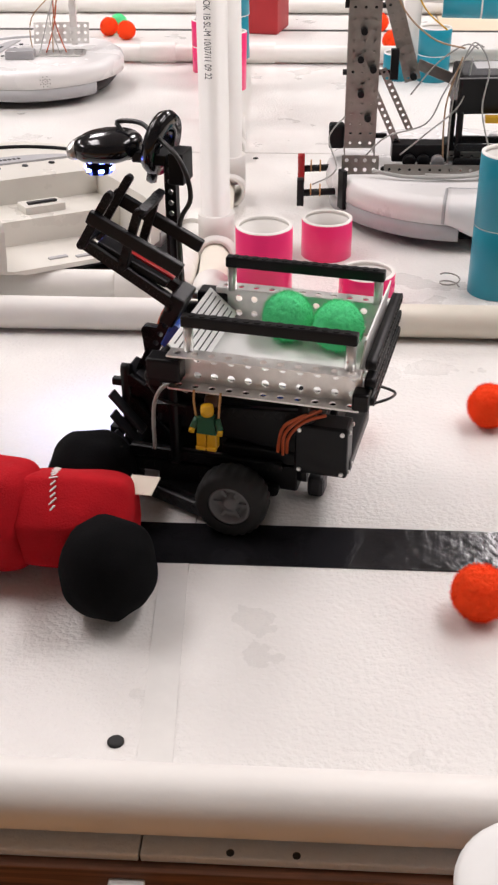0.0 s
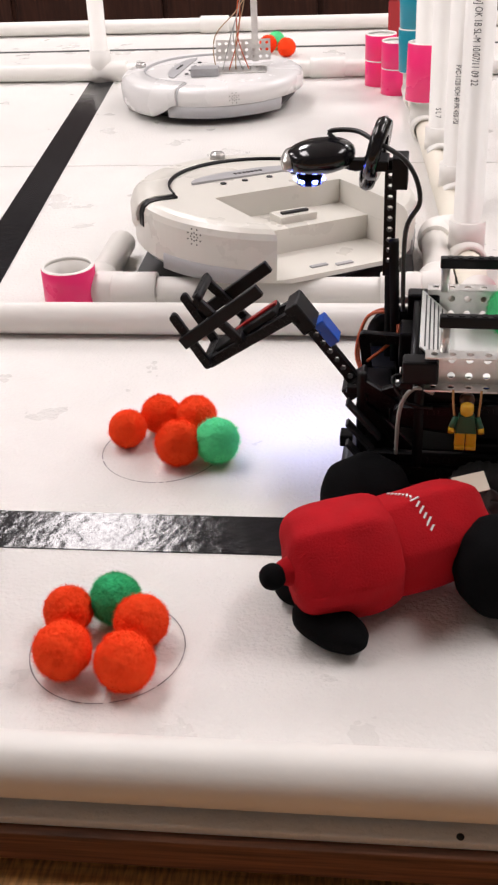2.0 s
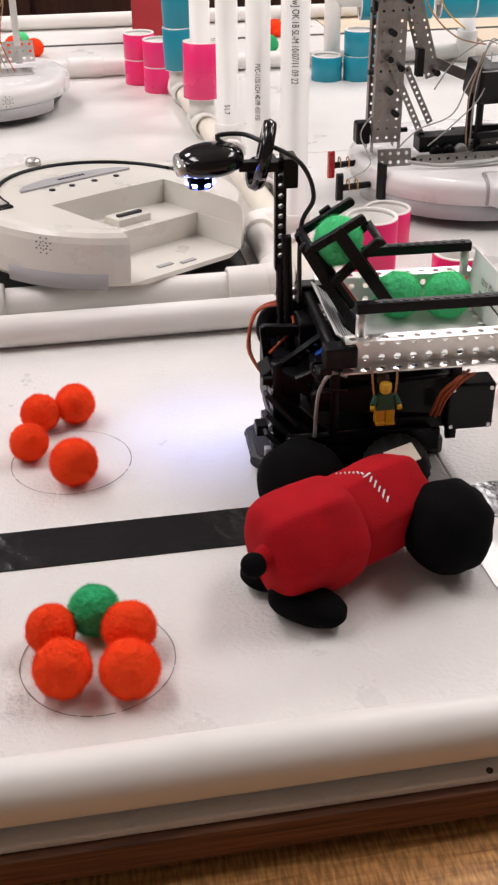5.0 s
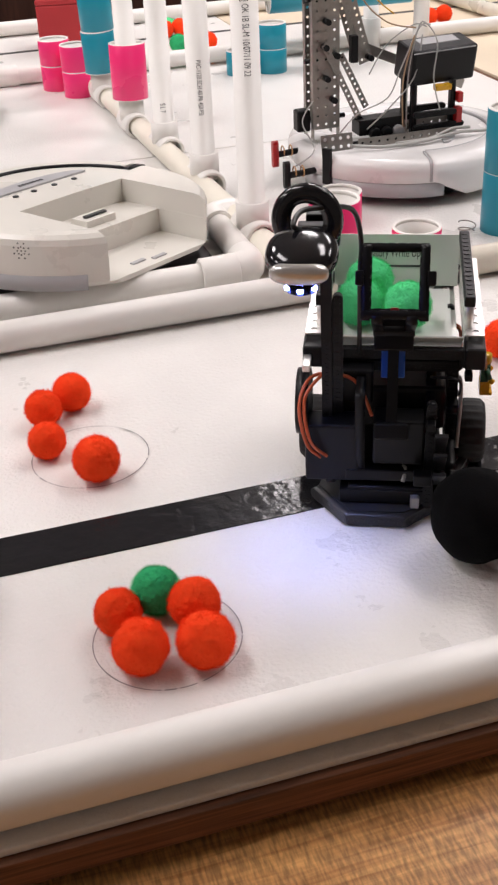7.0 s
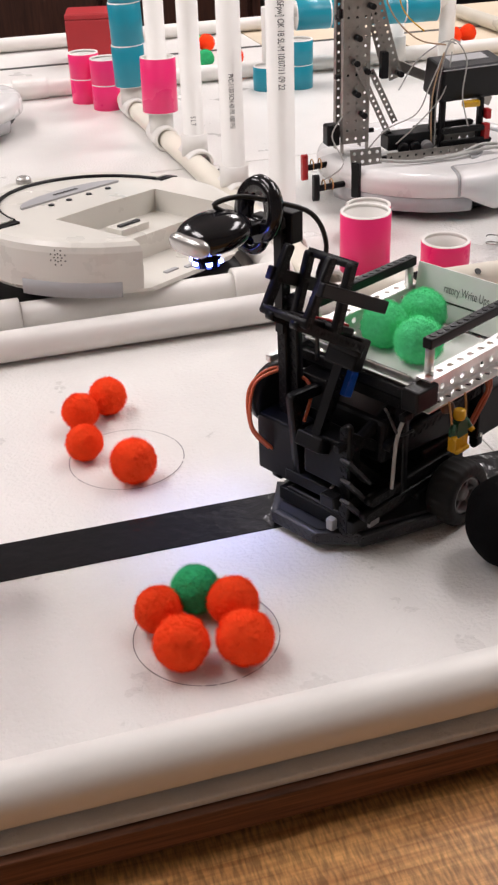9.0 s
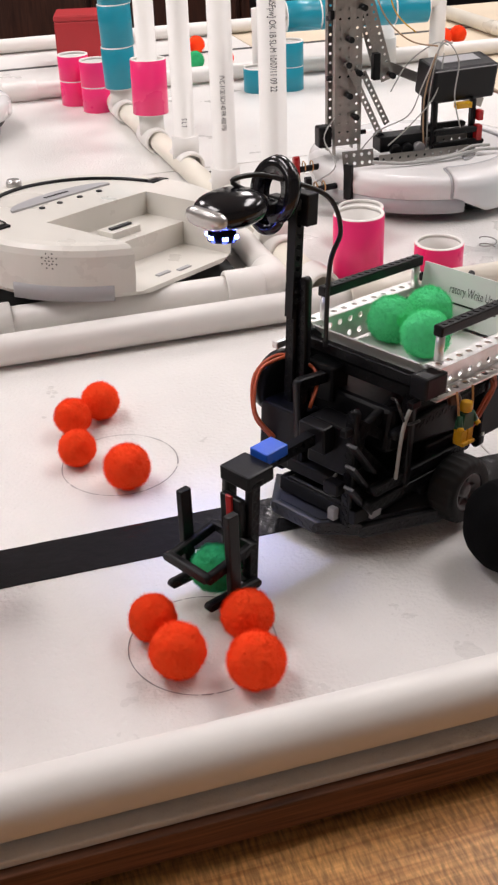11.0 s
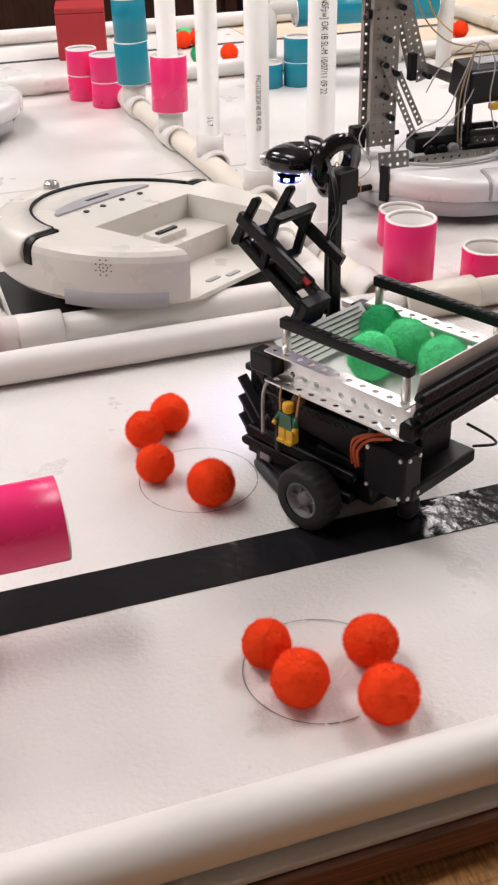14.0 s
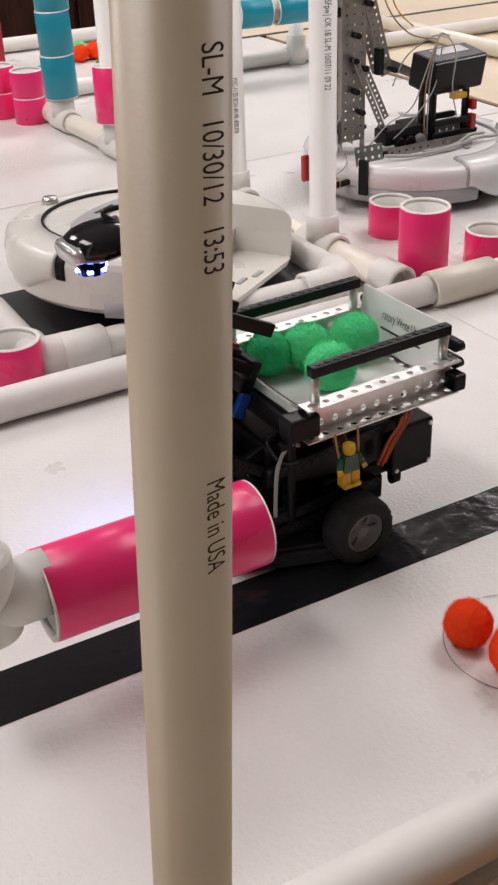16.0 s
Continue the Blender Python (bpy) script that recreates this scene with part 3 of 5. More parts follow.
def sleeves():
    P, T = "pink sleeves", "teal sleeves"
    pl = "bright pink plastic sleeve standing on the white board"
    tl = "teal plastic sleeve stacked on the white board"
    sleeve((-0.146, 0.772, 0), (-0.146, 0.772, 0.048), PINK, pl, P)
    sleeve((0.368, 0.758, 0), (0.368, 0.758, 0.094), PINK, "tall pink plastic sleeve standing on the board", P)
    sleeve((0.436, 0.918, 0), (0.436, 0.918, 0.045), PINK, pl, P)
    sleeve((0.479, 0.768, 0), (0.479, 0.768, 0.040), PINK, "short pink plastic sleeve standing on the board", P)
    for x, y in ((0.237, 1.797), (0.206, 1.872)):
        sleeve((x, y, 0), (x, y, 0.0465), PINK, pl, P)
        sleeve((x, y, 0.0485), (x, y, 0.095), PINK, "short pink sleeve stacked on another", P)
    sleeve((0.275, 1.475, 0.062), (0.277, 1.478, 0.150), PINK, "tall pink sleeve threaded on an upright pipe", P)
    for k in range(4):
        sleeve((0.268, 1.70, 0.062 + 0.074 * k), (0.266, 1.70, 0.134 + 0.074 * k), TEAL, "teal plastic sleeve stacked on an upright pipe", T)
    for z in (0.0, 0.048):
        sleeve((0.638, 1.812, z), (0.638, 1.812, z + 0.0465), TEAL, tl, T)
    sleeve((0.575, 1.822, 0.0), (0.575, 1.822, 0.0465), TEAL, tl, T)
    sleeve((0.625, 0.815, 0.0), (0.625, 0.815, 0.078), TEAL, tl, T)
    sleeve((0.625, 0.815, 0.079), (0.625, 0.815, 0.157), TEAL, tl, T)
    for x in (0.655, 0.728, 0.815, 0.888):
        sleeve((x, 1.88 - 0.1 * (x - 0.65), 0.13), (x + 0.07, 1.873 - 0.1 * (x - 0.65), 0.13), TEAL, "teal sleeve threaded on a raised crossbar", T)
    pvc("raised_crossbar", [((0.60, 1.885, 0.1425), (0.985, 1.846, 0.1425)), ((0.60, 1.885, 0.0), (0.60, 1.885, 0.15)), ((0.985, 1.846, 0.0), (0.985, 1.846, 0.15))], "raised white crossbar on the outer board")
    b = thing("red_box", "dark red painted box standing on the second board", "box", at=pose(0.287, 2.280, 0, 0, 0, -12))
    bm = bmesh.new()
    add_box(bm, (0.110, 0.110, 0.100), (0, 0, 0.050), bevel=0.004)
    part("body", bm, RED_BOX, b)
    bm = bmesh.new()
    add_box(bm, (0.111, 0.111, 0.012), (0, 0, 0.106), bevel=0.003)
    part("lid", bm, RED_BOX, b)
    # spring of bent wire
    bm = bmesh.new()
    pts = [(0.011 * math.cos(a), 0.011 * math.sin(a), 0.002 + 0.0015 * a) for a in [k * 0.7 for k in range(14)]]
    add_cable(bm, pts, 0.0009, 6)
    tagged(part("bent_wire", bm, STEEL, None, "", pose(0.575, 0.82, 0.0)), "loop of bent brass wire on the board", "wire")


# ---------- poms ----------
def pom_mesh(seed, material, r=0.0205):
    rng = random.Random(seed)
    bm = bmesh.new()
    bmesh.ops.create_icosphere(bm, subdivisions=5, radius=r * 0.93)
    for v in bm.verts:
        n = v.co.normalized()
        k = 0.045 * noise.noise(n * 2.2 + Vector((seed * 3.1, 0, 0))) + 0.045 * noise.noise(n * 6 + Vector((0, seed * 2.3, 0))) + 0.034 * noise.noise(n * 14 + Vector((0, 0, seed))) + 0.018 * noise.noise(n * 30)
        v.co *= 1 + k
    for f in bm.faces:
        f.smooth = True
    bm.verts.ensure_lookup_table()
    base = [v.co.copy() for v in bm.verts]
    for k in range(9000):
        p = rng.choice(base)
        n = p.normalized()
        d = (n + 0.75 * Vector((rng.gauss(0, 1), rng.gauss(0, 1), rng.gauss(0, 1))).normalized()).normalized()
        s = n.cross(Vector((rng.random(), rng.random(), rng.random() + 0.1))).normalized() * 0.00010
        q = p * 0.985 + s * rng.uniform(-3, 3)
        L = r * rng.uniform(0.08, 0.19)
        bm.faces.new([bm.verts.new(q + s), bm.verts.new(q - s), bm.verts.new(q + d * L)])
    me = bpy.data.meshes.new("pom_pom")
    bm.to_mesh(me)
    bm.free()
    me.materials.append(material)
    return me


ORANGE_MESHES = [pom_mesh(k, ORANGE_FUZZ) for k in range(4)]
GREEN_MESHES = [pom_mesh(10 + k, DEEP_GREEN_FUZZ if k == 0 else GREEN_FUZZ) for k in range(3)]


def pom(k, x, y, z, green=False, group="orange poms", label=""):
    me = (GREEN_MESHES if green else ORANGE_MESHES)[k % (3 if green else 4)]
    ob = new("pom_pom", me)
    ob.matrix_basis = pose(x, y, z, 40 * k, 70 * k, 110 * k)
    return tagged(ob, label or ("fuzzy green pom-pom ball" if green else "fuzzy orange-red pom-pom ball on the white board"), "pom-pom", group)


# ---------- plush toy ----------
def blob(bm, size, m, mi, sub=4, power=2.0, lump=0.03, seed=0):
    made = bmesh.ops.create_icosphere(bm, subdivisions=sub, radius=1.0)
    for v in made["verts"]:
        n = v.co.normalized()
        s = (abs(n.x) ** power + abs(n.y) ** power + abs(n.z) ** power) ** (-1 / power)
        s *= 1 + lump * noise.noise(n * 2.5 + Vector((seed, 0, 0)))
        v.co = m @ Vector((n.x * s * size[0], n.y * s * size[1], n.z * s * size[2]))
    for f in {f for v in made["verts"] for f in v.link_faces}:
        f.smooth, f.material_index = True, mi


def facet(bm, size, m, mi, seed):
    """A stuffed six-sided drum along x with soft edges: flat sewn panels that bulge a little."""
    made = bmesh.ops.create_icosphere(bm, subdivisions=5, radius=1.0)
    for v in made["verts"]:
        n = v.co.normalized()
        a = math.atan2(n.z, n.y)
        w = math.pi / 3
        d = (a + w / 2) % w - w / 2
        side = 1.0 / max(math.cos(d), 0.5)
        q = math.hypot(n.y, n.z)
        p = 4.2
        s_ = (abs(n.x) ** p + abs(q / (0.35 + 0.65 * side)) ** p) ** (-1 / p)
        s_ *= 1 + 0.03 * noise.noise(n * 2.5 + Vector((seed, 0, 0))) - 0.012 * max(0.0, 1 - abs(abs(d) - w / 2) / 0.05)
        v.co = m @ Vector((n.x * s_ * size[0], n.y * s_ * size[1], n.z * s_ * size[2]))
    for f in {f for v in made["verts"] for f in v.link_faces}:
        f.smooth, f.material_index = True, mi


def plush():
    """A stuffed toy that lies on its side: red body and snout, black limbs and ears."""
    bm = bmesh.new()
    # axis of the body runs from the head (x = -0.05) to the rear (x = 0.06), in the toy's own space
    facet(bm, (0.039, 0.0385, 0.0385), pose(-0.040, 0.001, 0.0425, 24, -6, -6), 0, 1)
    facet(bm, (0.047, 0.034, 0.0345), pose(0.020, 0.006, 0.0430, 8, -2, 6), 0, 2)
    blob(bm, (0.017, 0.0105, 0.0105), pose(-0.076, -0.0075, 0.0480, 0, 4, 12), 0, power=2.0, seed=3)
    blob(bm, (0.0092, 0.0092, 0.0092), pose(-0.0935, -0.0120, 0.0495), 1, 3, seed=4)
    blob(bm, (0.033, 0.0345, 0.0365), pose(0.062, -0.036, 0.0370), 1, power=2.1, seed=5, lump=0.06)
    blob(bm, (0.034, 0.034, 0.034), pose(0.008, 0.078, 0.0335), 1, power=2.2, seed=6, lump=0.06)
    blob(bm, (0.030, 0.016, 0.0130), pose(-0.060, -0.030, 0.0130, 0, 0, -60), 1, power=2.3, seed=7)
    blob(bm, (0.025, 0.022, 0.013), pose(-0.058, 0.018, 0.0125), 1, power=2.0, seed=9)
    add_box(bm, (0.024, 0.017, 0.0010), (0.067, 0.026, 0.065), (20, -10, -12), mi=2)
    add_box(bm, (0.018, 0.0014, 0.0012), (0.067, 0.027, 0.0652), (20, -10, -12), mi=0)
    # the print along the back
    tree = BVHTree.FromBMesh(bm)
    for k in range(13):
        h = (0.0046, 0.0062, 0.0046, 0.0070)[k % 4]
        hit, normal, _, _ = tree.ray_cast(Vector((0.004 + 0.0011 * k, 0.026 - 0.0037 * k, 0.2)), Vector((0, 0, -1)))
        m = Matrix.Translation(hit + normal * 0.0003) @ normal.to_track_quat("Z", "Y").to_matrix().to_4x4()
        e = m.to_euler()
        add_box(bm, (0.0013, h, 0.0008), m.translation, tuple(math.degrees(v) for v in (e.x, e.y, e.z - 0.95)), mi=3)
    me = mesh_of(bm, "plush_toy", [RED_PLUSH, BLACK_PLUSH, TAG, PAPER])
    ob = new("plush_toy", me)
    return tagged(ob, "red and black stuffed toy lying on the white board", "toy")


# ---------- small built parts ----------
def beams(parent, name, rows, material=BLACK, w=0.0078):
    for p, q in rows:
        bm = bmesh.new()
        add_beam(bm, p, q, w)
        part(name, bm, material, parent)


def boxes(parent, name, rows, material=BLACK, bevel=0.0012, label=""):
    for size, at, *rot in rows:
        bm = bmesh.new()
        add_box(bm, size, at, rot[0] if rot else (0, 0, 0), bevel)
        part(name, bm, material, parent, label)


def cables(parent, name, rows, material, r=0.0011):
    for pts in rows:
        bm = bmesh.new()
        add_cable(bm, pts, r, 8)
        part(name, bm, material, parent)


# ---------- round robot bases ----------
def cut(me, cutters):
    ob = new("work", me)
    cs = []
    for c in cutters:
        co = new("work_cut", c)
        cs.append(co)
        md = ob.modifiers.new("cut", "BOOLEAN")
        md.operation, md.object, md.solver = "DIFFERENCE", co, "EXACT"
    out = bpy.data.meshes.new_from_object(ob.evaluated_get(bpy.context.evaluated_depsgraph_get()))
    for o in [ob] + cs:
        bpy.data.objects.remove(o)
    return out


def arc_slab(bm, prof, a0, a1, seg=48, mi=0):
    """A solid swept round the z axis between two angles from a closed (r, z) profile."""
    rings = []
    for k in range(seg + 1):
        a = math.radians(a0 + (a1 - a0) * k / seg)
        rings.append([bm.verts.new((r * math.cos(a), r * math.sin(a), z)) for r, z in prof])
    n = len(prof)
    for a, b in zip(rings, rings[1:]):
        for i in range(n):
            f = bm.faces.new((a[i], b[i], b[(i + 1) % n], a[(i + 1) % n]))
            f.smooth, f.material_index = True, mi
    for r, fl in ((rings[0], False), (rings[-1], True)):
        bm.faces.new(r[::-1] if fl else r).material_index = mi


def round_base(name, label, at, shell, open_bay):
    ob = thing(name, label, "robot", "round robot bases", at=at)
    bm = bmesh.new()
    if open_bay:
        add_lathe(bm, [(0.02, -0.008), (0.132, -0.008), (0.138, -0.004), (0.138, 0.0015)], Matrix(), 72)
    else:
        add_lathe(bm, [(0.120, 0.002), (0.140, 0.008), (0.152, 0.020), (0.152, 0.033)], Matrix(), 72)
    part("chassis", bm, BLACK, ob, "black lower chassis")
    for a0, a1 in ((100, 140), (220, 260)) if open_bay else ((74, 150), (210, 286)):
        bm = bmesh.new()
        if open_bay:
            arc_slab(bm, [(0.158, 0.001), (0.1690, 0.001), (0.1692, 0.018), (0.158, 0.021)], a0, a1)
        else:
            arc_slab(bm, [(0.150, 0.014), (0.1655, 0.014), (0.1675, 0.0335), (0.150, 0.0335)], a0, a1)
        part("skirt", bm, GREY_SKIRT, ob, "grey plastic skirt")
    # rear shell with the cargo bay
    bm = bmesh.new()
    if not open_bay:
        add_lathe(bm, [(0.148, 0.0345), (0.1675, 0.0345), (0.1680, 0.052), (0.1655, 0.0585), (0.160, 0.0625), (0.152, 0.0640), (0.02, 0.0655)], Matrix(), 96)
    else:
        add_lathe(bm, [(0.0008, 0.002), (0.160, 0.002), (0.1675, 0.009), (0.1680, 0.052), (0.1655, 0.0585), (0.160, 0.0625), (0.152, 0.0640), (0.0008, 0.0655)], Matrix(), 96)
    me = mesh_of(bm, "shell", shell)
    cutters = []
    if open_bay:
        bm = bmesh.new()
        add_box(bm, (0.292, 0.176, 0.05), (-0.154, 0, 0.061), (0, 0, 0))
        cutters.append(mesh_of(bm, "c2", shell))
        # the bay's floor ends in a straight edge
        bm = bmesh.new()
        add_box(bm, (0.232, 0.175, 0.09), (-0.184, 0, 0.0525), (0, 0, 0))
        cutters.append(mesh_of(bm, "c4", shell))
        bm = bmesh.new()
        add_box(bm, (0.10, 0.186, 0.12), (-0.195, 0, 0.04), (0, 0, 0))
        cutters.append(mesh_of(bm, "c3", shell))
    body = new("shell", cut(me, cutters) if cutters else me)
    body.parent = ob
    for p in body.data.polygons:
        p.use_smooth = abs(p.normal.z) < 0.995 and open_bay is False
    # bumper: a proud half ring, its lower edge cut at a slant towards both ends
    bm = bmesh.new()
    rings = []
    for k in range(81):
        a = -80 + 2 * k
        lift = max(0.0, (abs(a) - 62) / 18) * 0.024
        prof = [(0.140, 0.012 + lift), (0.166, 0.012 + lift), (0.1715, 0.022 + 0.75 * lift), (0.1728, 0.048), (0.1700, 0.0575), (0.163, 0.0632), (0.150, 0.0662), (0.128, 0.0676), (0.128, 0.060)]
        c, sn = math.cos(math.radians(a)), math.sin(math.radians(a))
        rings.append([bm.verts.new((r * c, r * sn, z)) for r, z in prof])
    for a, b in zip(rings, rings[1:]):
        for q in range(9):
            bm.faces.new((a[q], b[q], b[(q + 1) % 9], a[(q + 1) % 9])).smooth = True
    bm.faces.new(rings[0])
    bm.faces.new(rings[-1][::-1])
    part("bumper", bm, shell, ob)
    seam = BLACK if open_bay else GREY_SKIRT
    bm = bmesh.new()
    arc_slab(bm, [(0.1255, 0.060), (0.1282, 0.060), (0.1282, 0.0680), (0.1255, 0.0680)], -80, 80, 48)
    part("bumper_seam", bm, seam, ob)
    for e in (1, -1):
        bm = bmesh.new()
        arc_slab(bm, [(0.126, 0.036), (0.1686, 0.036), (0.1690, 0.050), (0.1665, 0.0585), (0.160, 0.0640), (0.126, 0.0670)], e * 80.2, e * (84.5 if open_bay else 81.5), 4)
        part("bumper_seam", bm, seam, ob)
    # control plate
    bm = bmesh.new()
    vs = [bm.verts.new((0.052 + 0.026 * math.cos(a), 0.085 * math.sin(a), 0.0672)) for a in [k * math.pi / 14 - math.pi / 2 for k in range(15)]]
    vs2 = [bm.verts.new((v.co.x, v.co.y, 0.0630)) for v in vs]
    bm.faces.new(vs)
    bm.faces.new(vs2[::-1])
    for k in range(15):
        bm.faces.new((vs[k], vs2[k], vs2[(k + 1) % 15], vs[(k + 1) % 15]))
    part("control_plate", bm, GREY_SKIRT, ob, "grey control plate with dark print")
    boxes(ob, "print_bar", [((0.005, 0.0035, 0.0006), (0.064, -0.018 + 0.006 * k, 0.0676)) for k in range(7)], INK, 0)
    for y in (-0.05, -0.015, 0.02, 0.05):
        bm = bmesh.new()
        add_lathe(bm, [(0.0038, 0.0), (0.0038, 0.0012), (0.003, 0.0016)], pose(0.038, y, 0.0652), 14)
        part("button", bm, DARK_GREY, ob)
    # speaker grille
    for k in range(17):
        rr, a = (0, 0) if k == 0 else ((0.0045, k * 0.785) if k < 9 else (0.009, k * 0.785 + 0.39))
        bm = bmesh.new()
        add_lathe(bm, [(0.0010, 0), (0.0010, 0.0005)], Matrix(), 6)
        m = pose(0, 0, 0, 0, 0, 116) @ pose(0.1675, rr * math.cos(a), 0.047 + rr * math.sin(a), 0, 88, 0)
        part("grille_hole", bm, INK, ob, "", m)
    # front sensor knob
    bm = bmesh.new()
    add_lathe(bm, [(0.010, 0.0), (0.010, 0.006), (0.008, 0.0095), (0.002, 0.010)], pose(0.140, 0.0, 0.0655), 20)
    part("sensor_knob", bm, SILVER, ob, "clear grey sensor knob")
    if open_bay:
        bm = bmesh.new()
        add_box(bm, (0.026, 0.05, 0.010), (-0.040, 0.0, 0.0395), bevel=0.001)
        part("connector_block", bm, shell, ob)
        bm = bmesh.new()
        add_box(bm, (0.006, 0.036, 0.003), (-0.042, 0.0, 0.0457), bevel=0.0006)
        part("connector", bm, DARK_GREY, ob, "dark grey connector")
        for x, y in ((-0.125, 0.02), (-0.132, -0.01)):
            bm = bmesh.new()
            add_box(bm, (0.006, 0.022, 0.002), (x, y, 0.0082), bevel=0.0004)
            part("bay_slot", bm, GREY_SKIRT, ob)
    for k in range(3):
        bm = bmesh.new()
        add_lathe(bm, [(0.0022, 0), (0.0022, 0.0004)], Matrix(), 8)
        part("port", bm, INK, ob, "", pose(0, 0, 0, 0, 0, 20 + 16 * k) @ pose(0.1722, 0, 0.046, 0, 90, 0))
    return ob


def bracket_on_base():
    """Metal bracket with a mast and loose wires on the far base."""
    ob = thing("sensor_mast", "perforated metal bracket and mast with loose wires", "mast", at=pose(-0.065, 1.705, 0.0655, 0, 0, 5))
    bm = bmesh.new()
    add_holes_plate(bm, 10, 4, 0.0125, 0.003, 0.0012, pose(0, 0, 0.0015))
    part("base_plate", bm, METAL, ob)
    bm = bmesh.new()
    add_holes_plate(bm, 8, 3, 0.0125, 0.003, 0.0012, pose(0.02, 0.02, 0.032, 62, 0, 0))
    part("tilted_plate", bm, METAL, ob)
    bm = bmesh.new()
    add_box(bm, (0.012, 0.012, 0.5), (0.042, 0.03, 0.26), bevel=0.001)
    part("mast_tube", bm, METAL, ob)
    for k in range(6):
        bm = bmesh.new()
        x = -0.03 + 0.012 * k
        add_cable(bm, [(x, -0.01, 0.004), (x + 0.02 * math.sin(k), 0.01, 0.06), (0.02 + 0.006 * math.cos(2 * k), 0.02, 0.13), (-0.02 + 0.01 * k, 0.02, 0.24), (0.02, 0.03, 0.42)], 0.0011, 6)
        part("loose_wire", bm, [WIRE_TAN, WIRE_GREY, WIRE_ORANGE][k % 3], ob)
    bm = bmesh.new()
    add_box(bm, (0.05, 0.03, 0.014), (-0.05, -0.03, 0.007), bevel=0.001)
    part("grey_block", bm, GREY, ob)


def tower_robot():
    """Steel tower, controller and grippers that ride on the third base."""
    ob = thing("steel_tower_robot", "steel perforated tower with controller and wires on a round base", "robot", at=pose(0.607, 1.092, 0.0655))
    H, P = 0.0020, 0.0127

    def strip(name, nu, p, q, y, material=STEEL, label="", pitch=P):
        """A perforated strip in an upright plane, from p to q in x and z."""
        dx, dz = q[0] - p[0], q[1] - p[1]
        n = max(2, int(math.hypot(dx, dz) / pitch))
        bm = bmesh.new()
        add_holes_plate(bm, n, nu, pitch, H, 0.0012, pose((p[0] + q[0]) / 2, y, (p[1] + q[1]) / 2, 0, -math.degrees(math.atan2(dz, dx)), 0) @ pose(0, 0, 0, 90))
        part(name, bm, material, ob, label)

    for sy in (-0.019, 0.019):
        strip("tower_rail", 3, (-0.130, 0.015), (-0.130, 0.43), sy, STEEL, "perforated steel rail")
        for e in (-1, 1):
            bm = bmesh.new()
            add_box(bm, (0.0014, 0.010, 0.43), (-0.130 + e * 0.0192, sy * 0.78, 0.220))
            part("rail_flange", bm, STEEL, ob)
        strip("lift_arm", 2, (-0.110, 0.240), (-0.066, 0.100), sy * 0.6, pitch=0.0100)
    strip("diagonal_brace", 1, (-0.138, 0.140), (-0.078, 0.018), -0.030, pitch=0.0085)
    strip("diagonal_brace", 1, (-0.106, 0.118), (-0.066, 0.040), -0.012, pitch=0.0085)
    bm = bmesh.new()
    add_box(bm, (0.20, 0.003, 0.014), (0.030, 0.035, 0.078), (0, 23, 12), 0.001)
    part("lever_bar", bm, STEEL, ob, "long flat steel lever")
    for x, z in ((-0.118, 0.120), (-0.131, 0.165), (-0.112, 0.205), (-0.128, 0.235), (-0.122, 0.060), (-0.132, 0.090), (-0.068, 0.112), (-0.134, 0.132), (-0.084, 0.030)):
        bm = bmesh.new()
        add_rod(bm, (x, -0.034, z), (x, -0.018, z), 0.0042, seg=10)
        part("bolt", bm, BLACK, ob)
    for z in (0.03, 0.11, 0.19, 0.27):
        bm = bmesh.new()
        add_rod(bm, (-0.155, 0, z), (-0.095, 0, z), 0.0036, seg=10)
        part("axle", bm, BLACK, ob)
    boxes(ob, "black_bracket", [((0.012, 0.03, 0.05), (-0.133, -0.006, 0.30)), ((0.010, 0.012, 0.036), (-0.092, -0.026, 0.126)), ((0.010, 0.010, 0.012), (-0.150, -0.01, 0.196))], BLACK, 0.001)
    bm = bmesh.new()
    add_holes_plate(bm, 4, 3, 0.0115, 0.0026, 0.0012, pose(-0.130, -0.062, 0.004, 78, 0, 0))
    part("side_plate", bm, STEEL, ob)
    # deck: steel channels, black beams and a motor housing
    strip("deck_channel", 1, (-0.105, 0.006), (0.045, 0.006), -0.066)
    strip("deck_channel", 1, (-0.085, 0.016), (0.070, 0.016), -0.040)
    boxes(ob, "motor_housing", [((0.070, 0.030, 0.022), (-0.055, -0.030, 0.020)), ((0.050, 0.040, 0.016), (0.005, 0.010, 0.014))], BLACK, 0.002)
    for x in (-0.068, -0.050, -0.032):
        bm = bmesh.new()
        add_lathe(bm, [(0.006, -0.004), (0.0085, -0.003), (0.0085, 0.003), (0.006, 0.004)], pose(x, -0.050, 0.012, 90), 18)
        part("gear", bm, GREY if x == -0.032 else BLACK, ob)
    beams(ob, "deck_beam", [((-0.10, -0.055, 0.002), (-0.02, -0.055, 0.002)), ((-0.008, -0.056, 0.032), (0.050, -0.056, 0.032)), ((-0.008, -0.056, 0.014), (0.062, -0.056, 0.014)), ((-0.008, -0.020, 0.032), (0.050, -0.020, 0.032))])
    bm = bmesh.new()
    add_box(bm, (0.104, 0.052, 0.050), (0.036, -0.02, 0.098), (10, 0, 6), bevel=0.004)
    ctl = part("controller", bm, BLACK, ob, "black controller box with a screen")
    bm = bmesh.new()
    add_box(bm, (0.062, 0.022, 0.002), (0.038, -0.018, 0.1236), (10, 0, 6), bevel=0.0006)
    part("screen", bm, GREY, ctl, "grey screen in the top face")
    bm = bmesh.new()
